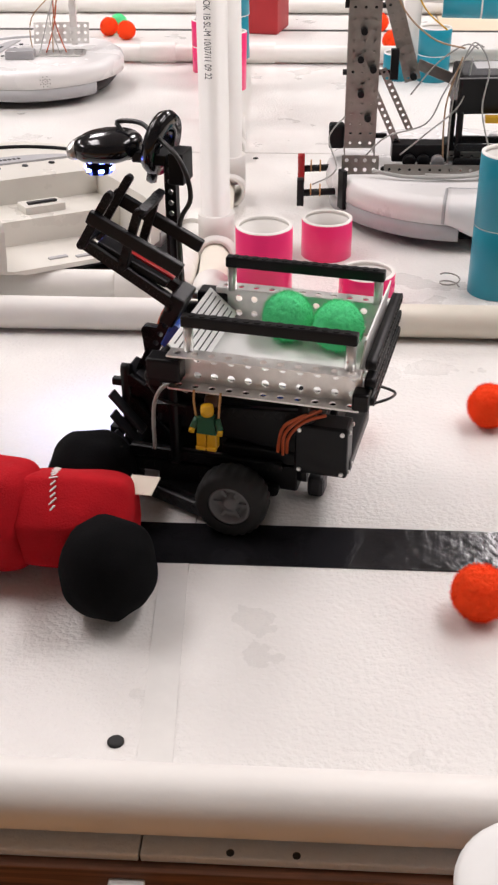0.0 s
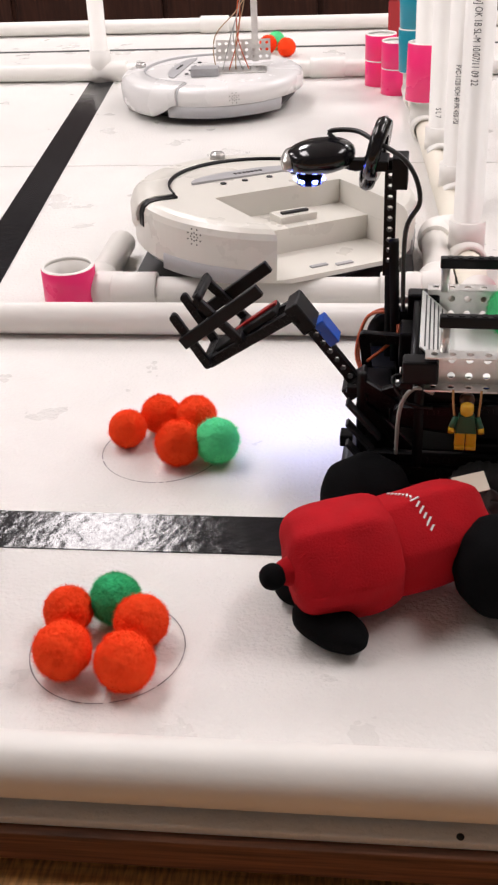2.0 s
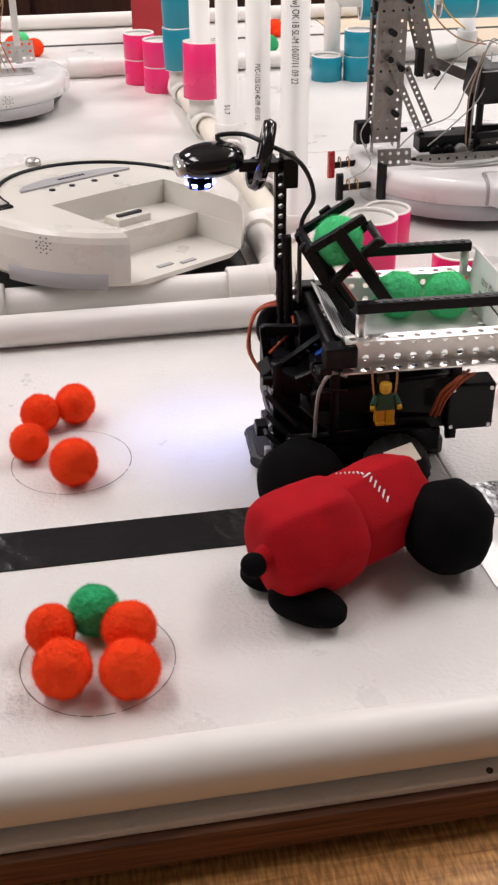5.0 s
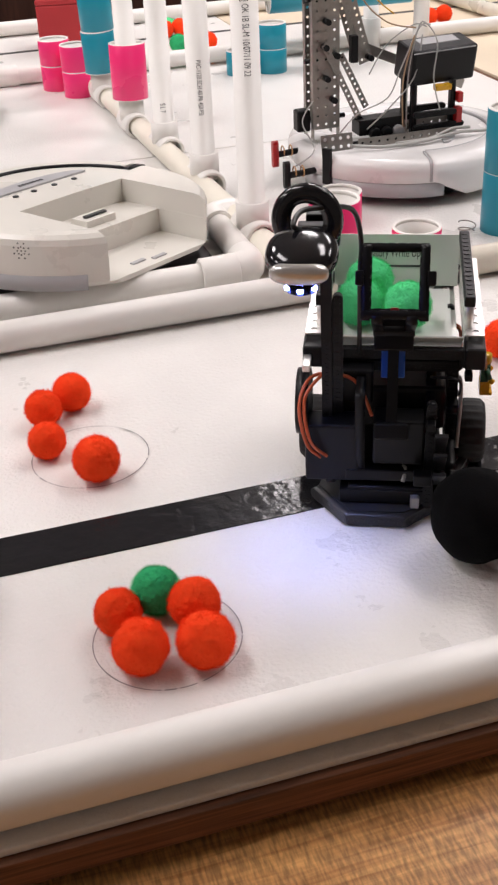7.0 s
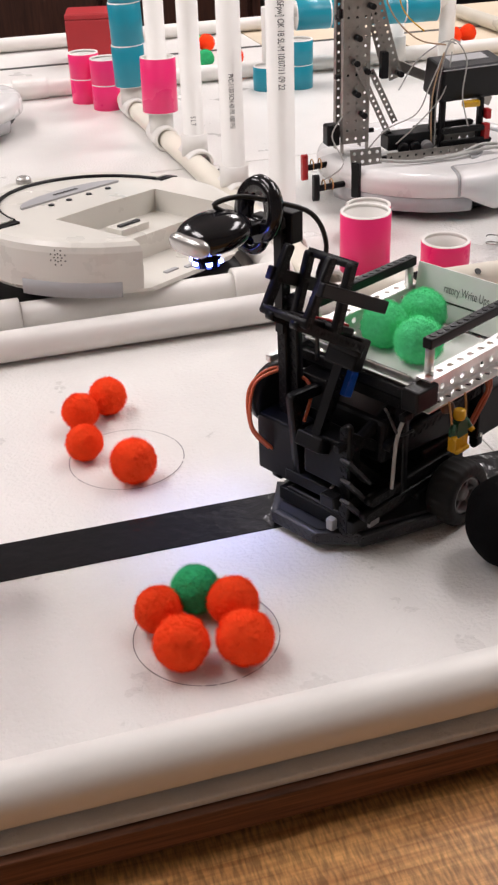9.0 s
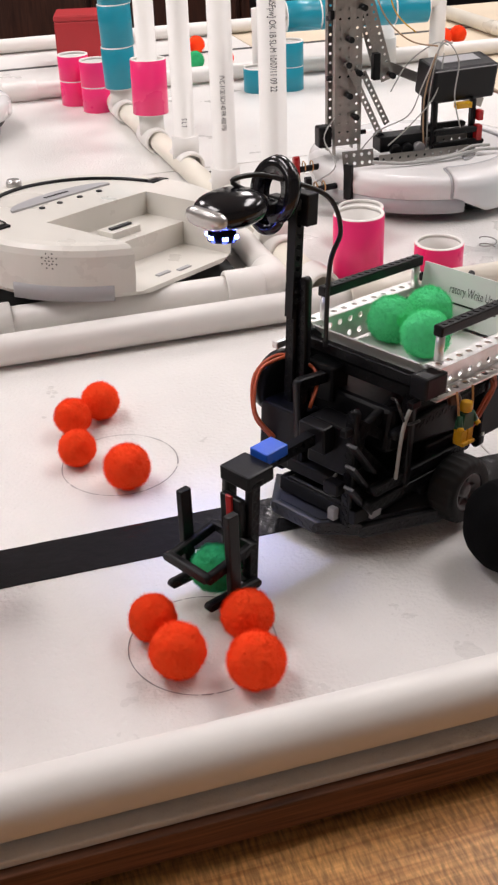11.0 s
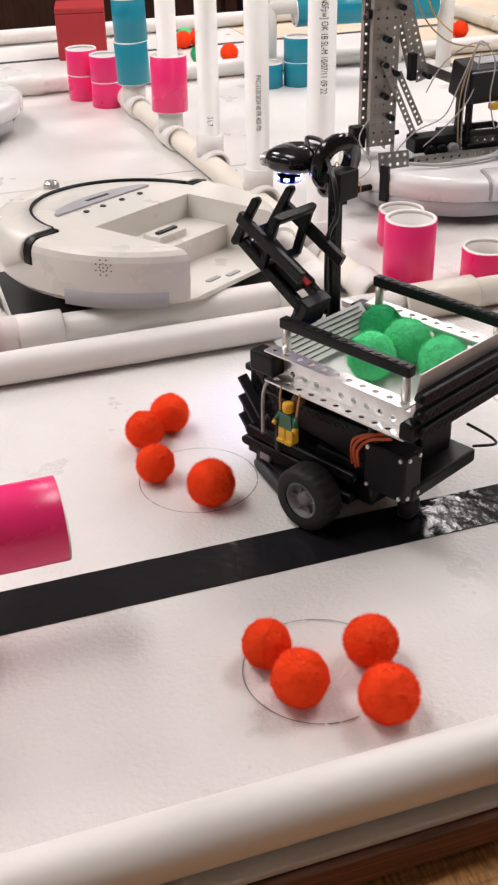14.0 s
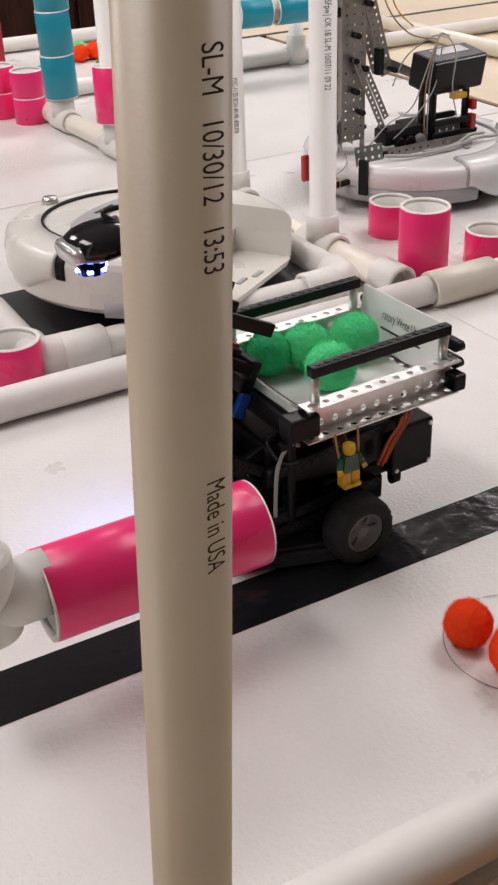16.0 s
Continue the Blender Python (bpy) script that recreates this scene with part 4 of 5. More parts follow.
    add_box(bm, (0.100, 0.0012, 0.0012), (0.0355, -0.0510, 0.1160), (10, 0, 6))
    part("edge_seam", bm, GREY, ctl)
    beams(ob, "controller_post", [((x, -0.045, 0.006), (x, -0.045, 0.070)) for x in (-0.008, 0.052)] + [((-0.016, -0.030, 0.020), (-0.016, -0.030, 0.080))])
    boxes(ob, "yellow_clip", [((0.024, 0.012, 0.008), (0.034, -0.050, 0.066))], YELLOW, 0.001)
    boxes(ob, "red_clip", [((0.008, 0.012, 0.014), (0.060, -0.052, 0.050)), ((0.009, 0.012, 0.022), (0.058, -0.054, 0.026))], RED, 0.001)
    # grippers reaching out
    for y, z, c in ((-0.05, -0.028, BLACK), (0.0, -0.012, RED)):
        bm = bmesh.new()
        add_rod(bm, (-0.12, y, z + 0.002), (-0.205, y - 0.01, z), 0.0045, seg=12)
        part("gripper_rod", bm, BLACK, ob)
        bm = bmesh.new()
        add_beam(bm, (-0.205, y - 0.01, z - 0.013), (-0.205, y - 0.01, z + 0.016), 0.009)
        part("gripper_pad", bm, c, ob)
        bm = bmesh.new()
        for k in range(3):
            add_lathe(bm, [(0.0075, -0.001), (0.0085, 0), (0.0075, 0.001)], pose(-0.18 - 0.012 * k, y - 0.006, z + 0.003, 0, 90, 0), 12, cap=False)
        part("rubber_band", bm, CORD, ob)
    bm = bmesh.new()
    add_box(bm, (0.014, 0.006, 0.050), (-0.152, -0.080, -0.016), (0, 0, -62), bevel=0.001)
    part("black_strap", bm, BLACK, ob)
    bm = bmesh.new()
    add_box(bm, (0.020, 0.022, 0.030), (-0.160, 0.0, 0.030), bevel=0.003)
    part("motor", bm, BLACK, ob)
    wires = [
        [(-0.13, -0.05, 0.01), (-0.10, -0.06, 0.045), (-0.05, -0.05, 0.060), (-0.03, -0.05, 0.10), (0.0, -0.04, 0.148), (0.012, -0.05, 0.152)],
        [(-0.02, -0.05, 0.01), (-0.02, -0.05, 0.08), (-0.012, -0.05, 0.130), (0.002, -0.045, 0.156), (0.02, -0.056, 0.130), (0.016, -0.058, 0.08), (0.030, -0.058, 0.03)],
        [(-0.07, -0.03, 0.09), (-0.04, -0.02, 0.125), (-0.01, -0.04, 0.152), (0.006, -0.05, 0.150)],
        [(-0.15, -0.02, 0.06), (-0.17, -0.03, 0.035), (-0.16, -0.05, 0.0), (-0.19, -0.05, -0.02)],
        [(-0.08, -0.05, 0.02), (-0.05, -0.06, 0.05), (-0.01, -0.05, 0.085), (0.0, -0.05, 0.140)],
    ]
    cables(ob, "loose_wire", wires, WIRE_GREY, 0.0010)
    cables(ob, "loose_wire", [[(-0.11, -0.03, 0.27), (-0.09, -0.04, 0.20), (-0.05, -0.04, 0.16), (-0.01, -0.05, 0.150)], [(-0.025, -0.052, 0.0), (-0.028, -0.052, 0.08), (-0.012, -0.05, 0.14)]], WIRE_TAN, 0.0011)
    cables(ob, "loose_wire", [[(-0.10, 0.0, 0.36), (-0.085, -0.02, 0.28), (-0.065, -0.02, 0.20), (-0.03, -0.02, 0.165)]], YELLOW, 0.0010)
    cables(ob, "thick_cable", [[(-0.115, -0.078, 0.008), (-0.07, -0.088, 0.0035), (-0.01, -0.090, 0.005), (0.05, -0.080, 0.008), (0.10, -0.075, 0.006), (0.14, -0.06, 0.03), (0.17, -0.03, 0.10)], [(-0.05, -0.082, 0.004), (0.0, -0.086, 0.006), (0.04, -0.074, 0.012), (0.07, -0.07, 0.010)]], WIRE_GREY, 0.0024)


# ---------- the moving robot ----------
def collector_robot():
    """Small wheeled robot: x forward, y to its left, origin on the board below the axle."""
    ob = thing("collector_robot", "black brick-built wheeled robot with a metal basket and camera mast", "robot")
    # chassis
    boxes(ob, "chassis", [((0.125, 0.080, 0.022), (0.018, 0, 0.036)), ((0.10, 0.084, 0.012), (-0.035, 0, 0.055))], BLACK, 0.002)
    bm = bmesh.new()
    vs = [(0.118, -0.030), (0.118, 0.012), (0.098, 0.034), (0.030, 0.060), (0.026, 0.046), (0.026, -0.046), (0.085, -0.058)]
    lo = [bm.verts.new((x, y, 0.006)) for x, y in vs]
    hi = [bm.verts.new((x, y, 0.018)) for x, y in vs]
    bm.faces.new(lo[::-1])
    bm.faces.new(hi)
    for k in range(len(vs)):
        bm.faces.new((lo[k], lo[(k + 1) % 7], hi[(k + 1) % 7], hi[k]))
    part("front_deck", bm, DARK_GREY, ob, "dark grey front deck")
    beams(ob, "deck_beam", [((0.030, 0.062, 0.010), (0.096, 0.037, 0.010)), ((0.098, 0.034, 0.012), (0.119, 0.012, 0.012)), ((0.119, 0.010, 0.012), (0.119, -0.030, 0.012)), ((0.087, -0.058, 0.012), (0.118, -0.033, 0.012))], DARK_GREY, 0.010)
    boxes(ob, "sensor", [((0.009, 0.007, 0.010), (0.110, 0.020, 0.024)), ((0.012, 0.006, 0.008), (0.086, 0.040, 0.024))], GREY, 0.001, "pale grey sensor")
    boxes(ob, "top_layer", [((0.070, 0.080, 0.012), (0.062, 0.0, 0.026)), ((0.090, 0.070, 0.010), (0.05, 0.0, 0.045))], BLACK, 0.001)
    # wheels
    for s in (1, -1):
        wheel = part("wheel", wheel_rim(), WHEEL_GREY, ob, "grey spoked wheel with a black tyre", pose(0, s * 0.066, 0.028, 90 * s, 0, 0))
        bm = bmesh.new()
        add_lathe(bm, [(0.0165, -0.011), (0.024, -0.0125), (0.0275, -0.009), (0.028, -0.003), (0.028, 0.003), (0.0275, 0.009), (0.024, 0.0125), (0.0165, 0.011)], Matrix(), 72, cap=False)
        for v in bm.verts:
            rr = math.hypot(v.co.x, v.co.y)
            if rr > 0.0272 and round(math.atan2(v.co.y, v.co.x) / (2 * math.pi / 72)) % 3 == 0:
                v.co.x, v.co.y = v.co.x * 0.955, v.co.y * 0.955
        part("tyre", bm, RUBBER, wheel)
        for k in range(6):
            a = k * math.pi / 3
            bm = bmesh.new()
            add_box(bm, (0.0075, 0.0022, 0.003), (0.0102 * math.cos(a), 0.0102 * math.sin(a), -0.0050), (0, 0, math.degrees(a)))
            part("spoke", bm, WHEEL_GREY, wheel)
        beams(ob, "wheel_guard", [((-0.028, s * 0.048, 0.030), (0.028, s * 0.048, 0.030))])
    boxes(ob, "caster", [((0.014, 0.018, 0.018), (-0.052, 0, 0.0095))], DARK_GREY, 0.004)
    # main controller slab and side panels
    boxes(ob, "controller", [((0.128, 0.084, 0.036), (0.002, 0, 0.082), (0, -7, 0))], BLACK, 0.004, "glossy black controller box")
    boxes(ob, "screen", [((0.060, 0.046, 0.002), (-0.020, 0.010, 0.1025), (0, -7, 0))], BLUE, 0.0006, "blue-lit controller screen")
    beams(ob, "side_beam", [((-0.055, s * 0.047, 0.098 + 0), (0.065, s * 0.047, 0.090)) for s in (1, -1)] + [((-0.03, s * 0.047, 0.050), (0.085, s * 0.047, 0.050)) for s in (1, -1)] + [((0.0, s * 0.047, 0.038), (0.090, s * 0.047, 0.038)) for s in (1, -1)])
    beams(ob, "post", [((x, s * 0.047, 0.045), (x, s * 0.047, 0.118)) for s in (1, -1) for x in (0.050, -0.050)])
    boxes(ob, "rear_servo", [((0.040, 0.022, 0.042), (-0.064, 0.041, 0.072)), ((0.012, 0.040, 0.046), (-0.062, -0.010, 0.070))], BLACK, 0.002)
    for x, z in ((-0.048, 0.055), (-0.080, 0.055), (-0.048, 0.089), (-0.080, 0.089)):
        for m in (pose(-0.0845, 0.041 + 0.4 * (x + 0.064), z, 0, -90, 0), pose(x, 0.0525, z, -90, 0, 0)):
            bm = bmesh.new()
            add_lathe(bm, [(0.0017, -0.0005), (0.0017, 0.001)], m, 8)
            part("servo_screw", bm, METAL, ob)
    cables(ob, "servo_wire", [[(-0.066, 0.046, 0.100), (-0.052, 0.056, 0.098), (-0.041, 0.056, 0.084), (-0.038, 0.050, 0.066)], [(-0.062, 0.044, 0.102), (-0.049, 0.057, 0.100), (-0.038, 0.057, 0.086), (-0.035, 0.050, 0.064)], [(-0.058, 0.044, 0.101), (-0.046, 0.057, 0.100), (-0.036, 0.057, 0.090), (-0.031, 0.050, 0.066)]], WIRE_ORANGE, 0.0013)
    cables(ob, "black_wire", [[(-0.088, -0.02, 0.095), (-0.105, -0.03, 0.085), (-0.100, -0.045, 0.07), (-0.08, -0.045, 0.06)], [(0.05, 0.03, 0.11), (0.07, 0.05, 0.12), (0.06, 0.052, 0.10), (0.04, 0.05, 0.095)]], WIRE_BLACK, 0.0012)
    cables(ob, "grey_wire", [[(0.052, 0.045, 0.105), (0.066, 0.052, 0.112), (0.076, 0.053, 0.095), (0.078, 0.052, 0.055)], [(0.094, 0.006, 0.045), (0.102, 0.012, 0.050), (0.110, 0.010, 0.042)]], WIRE_GREY, 0.0016)
    # front tower: servo, pulley disc, braces
    boxes(ob, "tower_servo", [((0.024, 0.042, 0.052), (0.094, -0.046, 0.064)), ((0.022, 0.040, 0.040), (0.096, 0.006, 0.076)), ((0.020, 0.030, 0.030), (0.070, -0.030, 0.110))], BLACK, 0.002)
    bm = bmesh.new()
    add_lathe(bm, [(0.018, -0.004), (0.026, -0.005), (0.027, 0.0), (0.026, 0.005), (0.018, 0.004)], pose(0.082, -0.069, 0.098, 90, 0, 0), 40)
    part("pulley_disc", bm, BLACK, ob)
    cables(ob, "servo_wire", [[(0.105, -0.055, 0.060), (0.115, -0.065, 0.080), (0.110, -0.070, 0.112), (0.090, -0.060, 0.126), (0.082, -0.030, 0.118), (0.105, -0.015, 0.100)], [(0.106, -0.050, 0.062), (0.117, -0.062, 0.084), (0.108, -0.066, 0.116), (0.088, -0.052, 0.128)]], WIRE_ORANGE, 0.0014)
    boxes(ob, "metal_clip", [((0.026, 0.006, 0.006), (0.080, -0.066, 0.133))], METAL, 0.001, "bare metal clip")
    beams(ob, "brace", [((0.055, 0.034, 0.034), (0.106, 0.030, 0.086)), ((0.060, 0.034, 0.075), (0.106, 0.030, 0.104)), ((0.040, 0.030, 0.115), (0.098, 0.030, 0.092)), ((0.106, 0.030, 0.020), (0.106, 0.030, 0.110)), ((0.100, -0.024, 0.040), (0.108, -0.024, 0.118)), ((0.062, -0.024, 0.115), (0.108, -0.024, 0.118)), ((0.104, -0.03, 0.030), (0.104, 0.03, 0.030)), ((0.060, -0.04, 0.120), (0.060, 0.046, 0.120))])
    boxes(ob, "striped_plate", [((0.003, 0.010, 0.040), (0.104, 0.038, 0.040 + 0.018 * k), (0, 40, 0)) for k in range(3)], DARK_GREY, 0.0006, "dark grey slanted strip")
    boxes(ob, "connector_pin", [((0.012, 0.006, 0.006), (0.112, 0.030, 0.098)), ((0.010, 0.014, 0.010), (0.118, 0.025, 0.052)), ((0.010, 0.006, 0.006), (0.060, 0.058, 0.118)), ((0.012, 0.014, 0.010), (0.052, 0.058, 0.128)), ((0.012, 0.014, 0.010), (0.052, -0.058, 0.128))], BLACK, 0.001)
    # mast, webcam
    beams(ob, "mast_beam", [((0.077, -0.050, 0.085), (0.078, -0.050, 0.165)), ((0.071, -0.042, 0.075), (0.075, -0.042, 0.19))])
    bm = bmesh.new()
    add_holes_plate(bm, 1, 10, 0.0085, 0.0024, 0.0072, pose(0.079, -0.050, 0.204, 90, 0, 0))
    part("mast_beam", bm, BLACK, ob)
    boxes(ob, "mast_head", [((0.012, 0.024, 0.024), (0.072, -0.052, 0.245)), ((0.036, 0.010, 0.008), (0.094, -0.058, 0.248)), ((0.010, 0.026, 0.008), (0.086, -0.056, 0.250))], BLACK, 0.001)
    for k, (x, z, t) in enumerate(((0.090, 0.258, 8), (0.097, 0.240, -14))):
        bm = bmesh.new()
        prof = [(0.0125, -0.0050), (0.0235, -0.0050), (0.0258, 0.0), (0.0235, 0.0050), (0.0125, 0.0050)] if k == 0 else [(0.006, -0.004), (0.0125, -0.004), (0.014, 0.0), (0.0125, 0.004), (0.006, 0.004)]
        add_lathe(bm, prof + [prof[0]], pose(x, -0.062, z, t, 78, 0), 32, cap=False)
        part("cam_clip", bm, BLACK_GLOSS, ob)
    bm = bmesh.new()
    blob(bm, (0.0275, 0.0245, 0.0125), pose(0.1345, -0.062, 0.253, 0, 6, 0), 0, 4, 2.3, 0.0)
    cam_body = part("webcam", bm, BLACK_GLOSS, ob, "glossy black webcam with a ring of blue lights")
    bm = bmesh.new()
    blob(bm, (0.0065, 0.0195, 0.0074), pose(0.1580, -0.062, 0.2500, 0, 6, 0), 0, 4, 2.6, 0.0)
    part("silver_trim", bm, SILVER, cam_body, "silver front trim")
    bm = bmesh.new()
    add_pipe(bm, (0.143, -0.062, 0.2465), (0.143, -0.062, 0.2315), 0.0102, 0.0024, 28)
    part("lens_barrel", bm, BLACK_GLOSS, cam_body)
    # added glowing disc, recessed so the barrel narrows its patch on the board
    bm = bmesh.new()
    add_lathe(bm, [(0.0021, -0.0008), (0.0021, 0.0008)], pose(0.143, -0.062, 0.2400), 16)
    part("light", bm, FLOOR_GLOW, cam_body, "hidden bluish-white emitter added in the barrel for the floor glow")
    for k in range(6):
        a = k * math.pi / 3
        bm = bmesh.new()
        add_lathe(bm, [(0.0022, -0.0006), (0.0022, 0.0014)], pose(0.143 + 0.0101 * math.cos(a), -0.062 + 0.0101 * math.sin(a), 0.2345), 10)
        part("light", bm, LED, cam_body, "glowing blue-white light")
    cables(ob, "camera_cable", [[(0.118, -0.062, 0.262), (0.128, -0.068, 0.270), (0.108, -0.064, 0.272), (0.092, -0.050, 0.268), (0.066, -0.032, 0.256), (0.056, -0.026, 0.23), (0.066, -0.026, 0.205), (0.066, -0.026, 0.14)]], WIRE_BLACK, 0.0019)
    # basket
    bk = part("basket_floor", floor_plate(), METAL, ob, "perforated metal basket floor")
    boxes(ob, "floor_paper", [((0.118, 0.094, 0.0008), (-0.024, 0, 0.1206))], PAPER, 0, "white paper lining on the basket floor")
    for s in (1, -1):
        bm = bmesh.new()
        add_holes_plate(bm, 11, 2, 0.0127, 0.0028, 0.0012, pose(-0.023, s * 0.056, 0.1325, 90, 0, 0))
        part("basket_side", bm, METAL, ob, "perforated metal basket side")
        for z in (0.1455, 0.1195):
            bm = bmesh.new()
            add_holes_plate(bm, 11, 1, 0.0127, 0.0028, 0.0012, pose(-0.023, s * 0.0625, z))
            part("side_flange", bm, METAL, ob)
        for x in (0.0336, -0.0843):
            bm = bmesh.new()
            add_rod(bm, (x, s * 0.057, 0.145), (x, s * 0.057, 0.166), 0.0036, seg=14)
            part("standoff", bm, METAL, ob)
        bm = bmesh.new()
        add_box(bm, (0.127, 0.0085, 0.0085), (-0.0254, s * 0.057, 0.1695), bevel=0.0012)
        for k in range(15):
            add_lathe(bm, [(0.0028, -0.0004), (0.0028, 0.0004)], pose(-0.0254 - 0.056 + 0.008 * k, s * 0.057, 0.1740), 8)
        part("rail", bm, BLACK, ob)
    for z in (0.124, 0.138, 0.152):
        beams(ob, "rear_beam", [((-0.099, -0.058, z), (-0.099, 0.058, z))])
    boxes(ob, "rear_paper", [((0.0012, 0.108, 0.046), (-0.0905, 0, 0.145), (0, -8, 0))], PAPER, 0, "printed white paper")
    words("ratory Write Ups", 0.0105, pose(-0.0892, 0.0, 0.152) @ pose(0, 0, 0, 0, -8, 0) @ pose(0, 0, 0, 90, 0, 90), INK, ob, "printed words on the paper")
    boxes(ob, "print_bar", [((0.0004, 0.05 - 0.01 * k, 0.0016), (-0.0890, 0.0, 0.140 - 0.004 * k), (0, -8, 0)) for k in range(3)], INK, 0)
    boxes(ob, "front_paper", [((0.0012, 0.106, 0.030), (0.040, 0, 0.1365), (0, 48, 0))], PAPER, 0, "lined white paper")
    boxes(ob, "print_bar", [((0.0004, 0.095, 0.0010), (0.0316 + 0.0032 * k, 0, 0.1300 + 0.0030 * k), (0, 48, 0)) for k in range(6)], DARK_GREY, 0)
    beams(ob, "front_beam", [((0.054, -0.058, 0.134), (0.054, 0.058, 0.134)), ((0.050, -0.05, 0.122), (0.050, 0.05, 0.122))])
    for s in (1, -1):
        boxes(ob, "corner_block", [((0.026, 0.016, 0.018), (0.050, s * 0.062, 0.133)), ((0.012, 0.014, 0.014), (-0.094, s * 0.062, 0.126))], BLACK, 0.002)
    # hanging loop for the toy figure
    cables(ob, "hanging_band", [[(0.026, 0.0715, 0.122), (0.0255, 0.0735, 0.112), (0.0235, 0.0745, 0.098)], [(0.006, 0.0715, 0.122), (0.0065, 0.0735, 0.112), (0.0075, 0.0745, 0.098)]], CORD, 0.0009)
    # the whole front assembly is mounted 12 mm further back
    for c in ob.children:
        kind = c.name.split(".")[0]
        if kind in ("tower_servo", "pulley_disc", "striped_plate", "brace", "front_deck", "deck_beam", "sensor", "metal_clip", "grey_wire") or (kind in ("connector_pin", "servo_wire") and max(v.co.x for v in c.data.vertices) > 0.1):
            c.data.transform(Matrix.Translation((-0.012, 0, 0)))
    # lifting arm: turns about its shoulder axle
    arm = new("arm")
    arm.parent = ob
    arm.empty_display_size = 0.01
    tagged(arm, "black lifting arm with a claw and a blue clip")
    bm = bmesh.new()
    add_holes_plate(bm, 9, 1, 0.0088, 0.0025, 0.0075, pose(0.040, 0, 0, 90, 0, 0))
    part("arm_beam", bm, BLACK, arm)
    beams(arm, "arm_beam", [((0.08, -0.012, -0.002), (0.08, 0.012, -0.002)), ((0.084, 0.012, -0.004), (0.090, 0.012, -0.080)), ((0.084, -0.012, -0.004), (0.090, -0.012, -0.080))])
    boxes(arm, "elbow_block", [((0.026, 0.030, 0.012), (0.078, 0, 0.001)), ((0.006, 0.022, 0.060), (0.093, 0, -0.042)), ((0.012, 0.026, 0.022), (0.004, 0, 0.0))], BLACK, 0.0015)
    boxes(arm, "blue_clip", [((0.022, 0.018, 0.009), (0.055, 0, 0.0085))], BLUE, 0.001, "blue plastic clip")
    boxes(arm, "red_strip", [((0.0025, 0.006, 0.040), (0.0965, 0.0, -0.030))], RED, 0.0006, "red strip")
    for s in (1, -1):
        beams(arm, "claw_finger", [((0.092, s * 0.020, -0.080), (0.138, s * 0.020, -0.076)), ((0.094, s * 0.020, -0.046), (0.138, s * 0.020, -0.052))], w=0.0062)
        boxes(arm, "claw_plate", [((0.010, 0.006, 0.078), (0.118, s * 0.0245, -0.044))], BLACK, 0.001)
    beams(arm, "claw_cross", [((0.093, -0.020, -0.080), (0.093, 0.020, -0.080)), ((0.094, -0.020, -0.046), (0.094, 0.020, -0.046)), ((0.140, -0.020, -0.050), (0.140, 0.020, -0.050))], w=0.0062)
    return ob, arm


def wheel_rim():
    bm = bmesh.new()
    add_lathe(bm, [(0.003, -0.0085), (0.006, -0.008), (0.007, -0.0042), (0.0135, -0.0042), (0.0145, -0.0105), (0.0165, -0.010), (0.0165, 0.010), (0.0145, 0.0105), (0.0135, 0.0042), (0.007, 0.0042), (0.006, 0.008), (0.003, 0.0085)], Matrix(), 36)
    return bm


def floor_plate():
    bm = bmesh.new()
    add_holes_plate(bm, 11, 8, 0.0127, 0.0028, 0.0012, pose(-0.023, 0, 0.119))
    return bm


def toy_figure():
    """A small plastic toy figure, one plain mesh; hangs below the basket."""
    bm = bmesh.new()
    for s in (-1, 1):
        add_box(bm, (0.0074, 0.0080, 0.0125), (s * 0.0040, 0, 0.0065), bevel=0.0008, mi=0)
        add_box(bm, (0.0074, 0.0100, 0.0030), (s * 0.0040, 0.0012, 0.0016), bevel=0.0006, mi=0)
        add_rod(bm, (s * 0.0072, 0, 0.0245), (s * 0.0105, 0.003, 0.017), 0.0024, seg=10, mi=1)
        add_rod(bm, (s * 0.0105, 0.003, 0.017), (s * 0.0108, 0.006, 0.0145), 0.0022, seg=10, mi=0)
    vs = [(-0.0075, -0.0038, 0.0128), (0.0075, -0.0038, 0.0128), (0.0075, 0.0038, 0.0128), (-0.0075, 0.0038, 0.0128), (-0.0055, -0.0036, 0.0262), (0.0055, -0.0036, 0.0262), (0.0055, 0.0036, 0.0262), (-0.0055, 0.0036, 0.0262)]
    v = [bm.verts.new(p) for p in vs]
    for f in ((0, 1, 2, 3), (4, 5, 6, 7), (0, 1, 5, 4), (1, 2, 6, 5), (2, 3, 7, 6), (3, 0, 4, 7)):
        bm.faces.new([v[i] for i in f]).material_index = 1
    add_lathe(bm, [(0.0030, 0.0262), (0.0046, 0.0275), (0.0050, 0.0305), (0.0046, 0.0345), (0.0025, 0.0355)], Matrix(), 20, mi=0)
    add_lathe(bm, [(0.0052, 0.0300), (0.0057, 0.0335), (0.0048, 0.0372), (0.0020, 0.0384)], pose(0, -0.0022, 0.0002, 16, 0, 0), 20, mi=2)
    me = mesh_of(bm, "toy_figure", [YELLOW, TOY_GREEN, BROWN])
    return tagged(new("toy_figure", me), "small yellow and green plastic toy figure hanging under the basket", "toy figure")


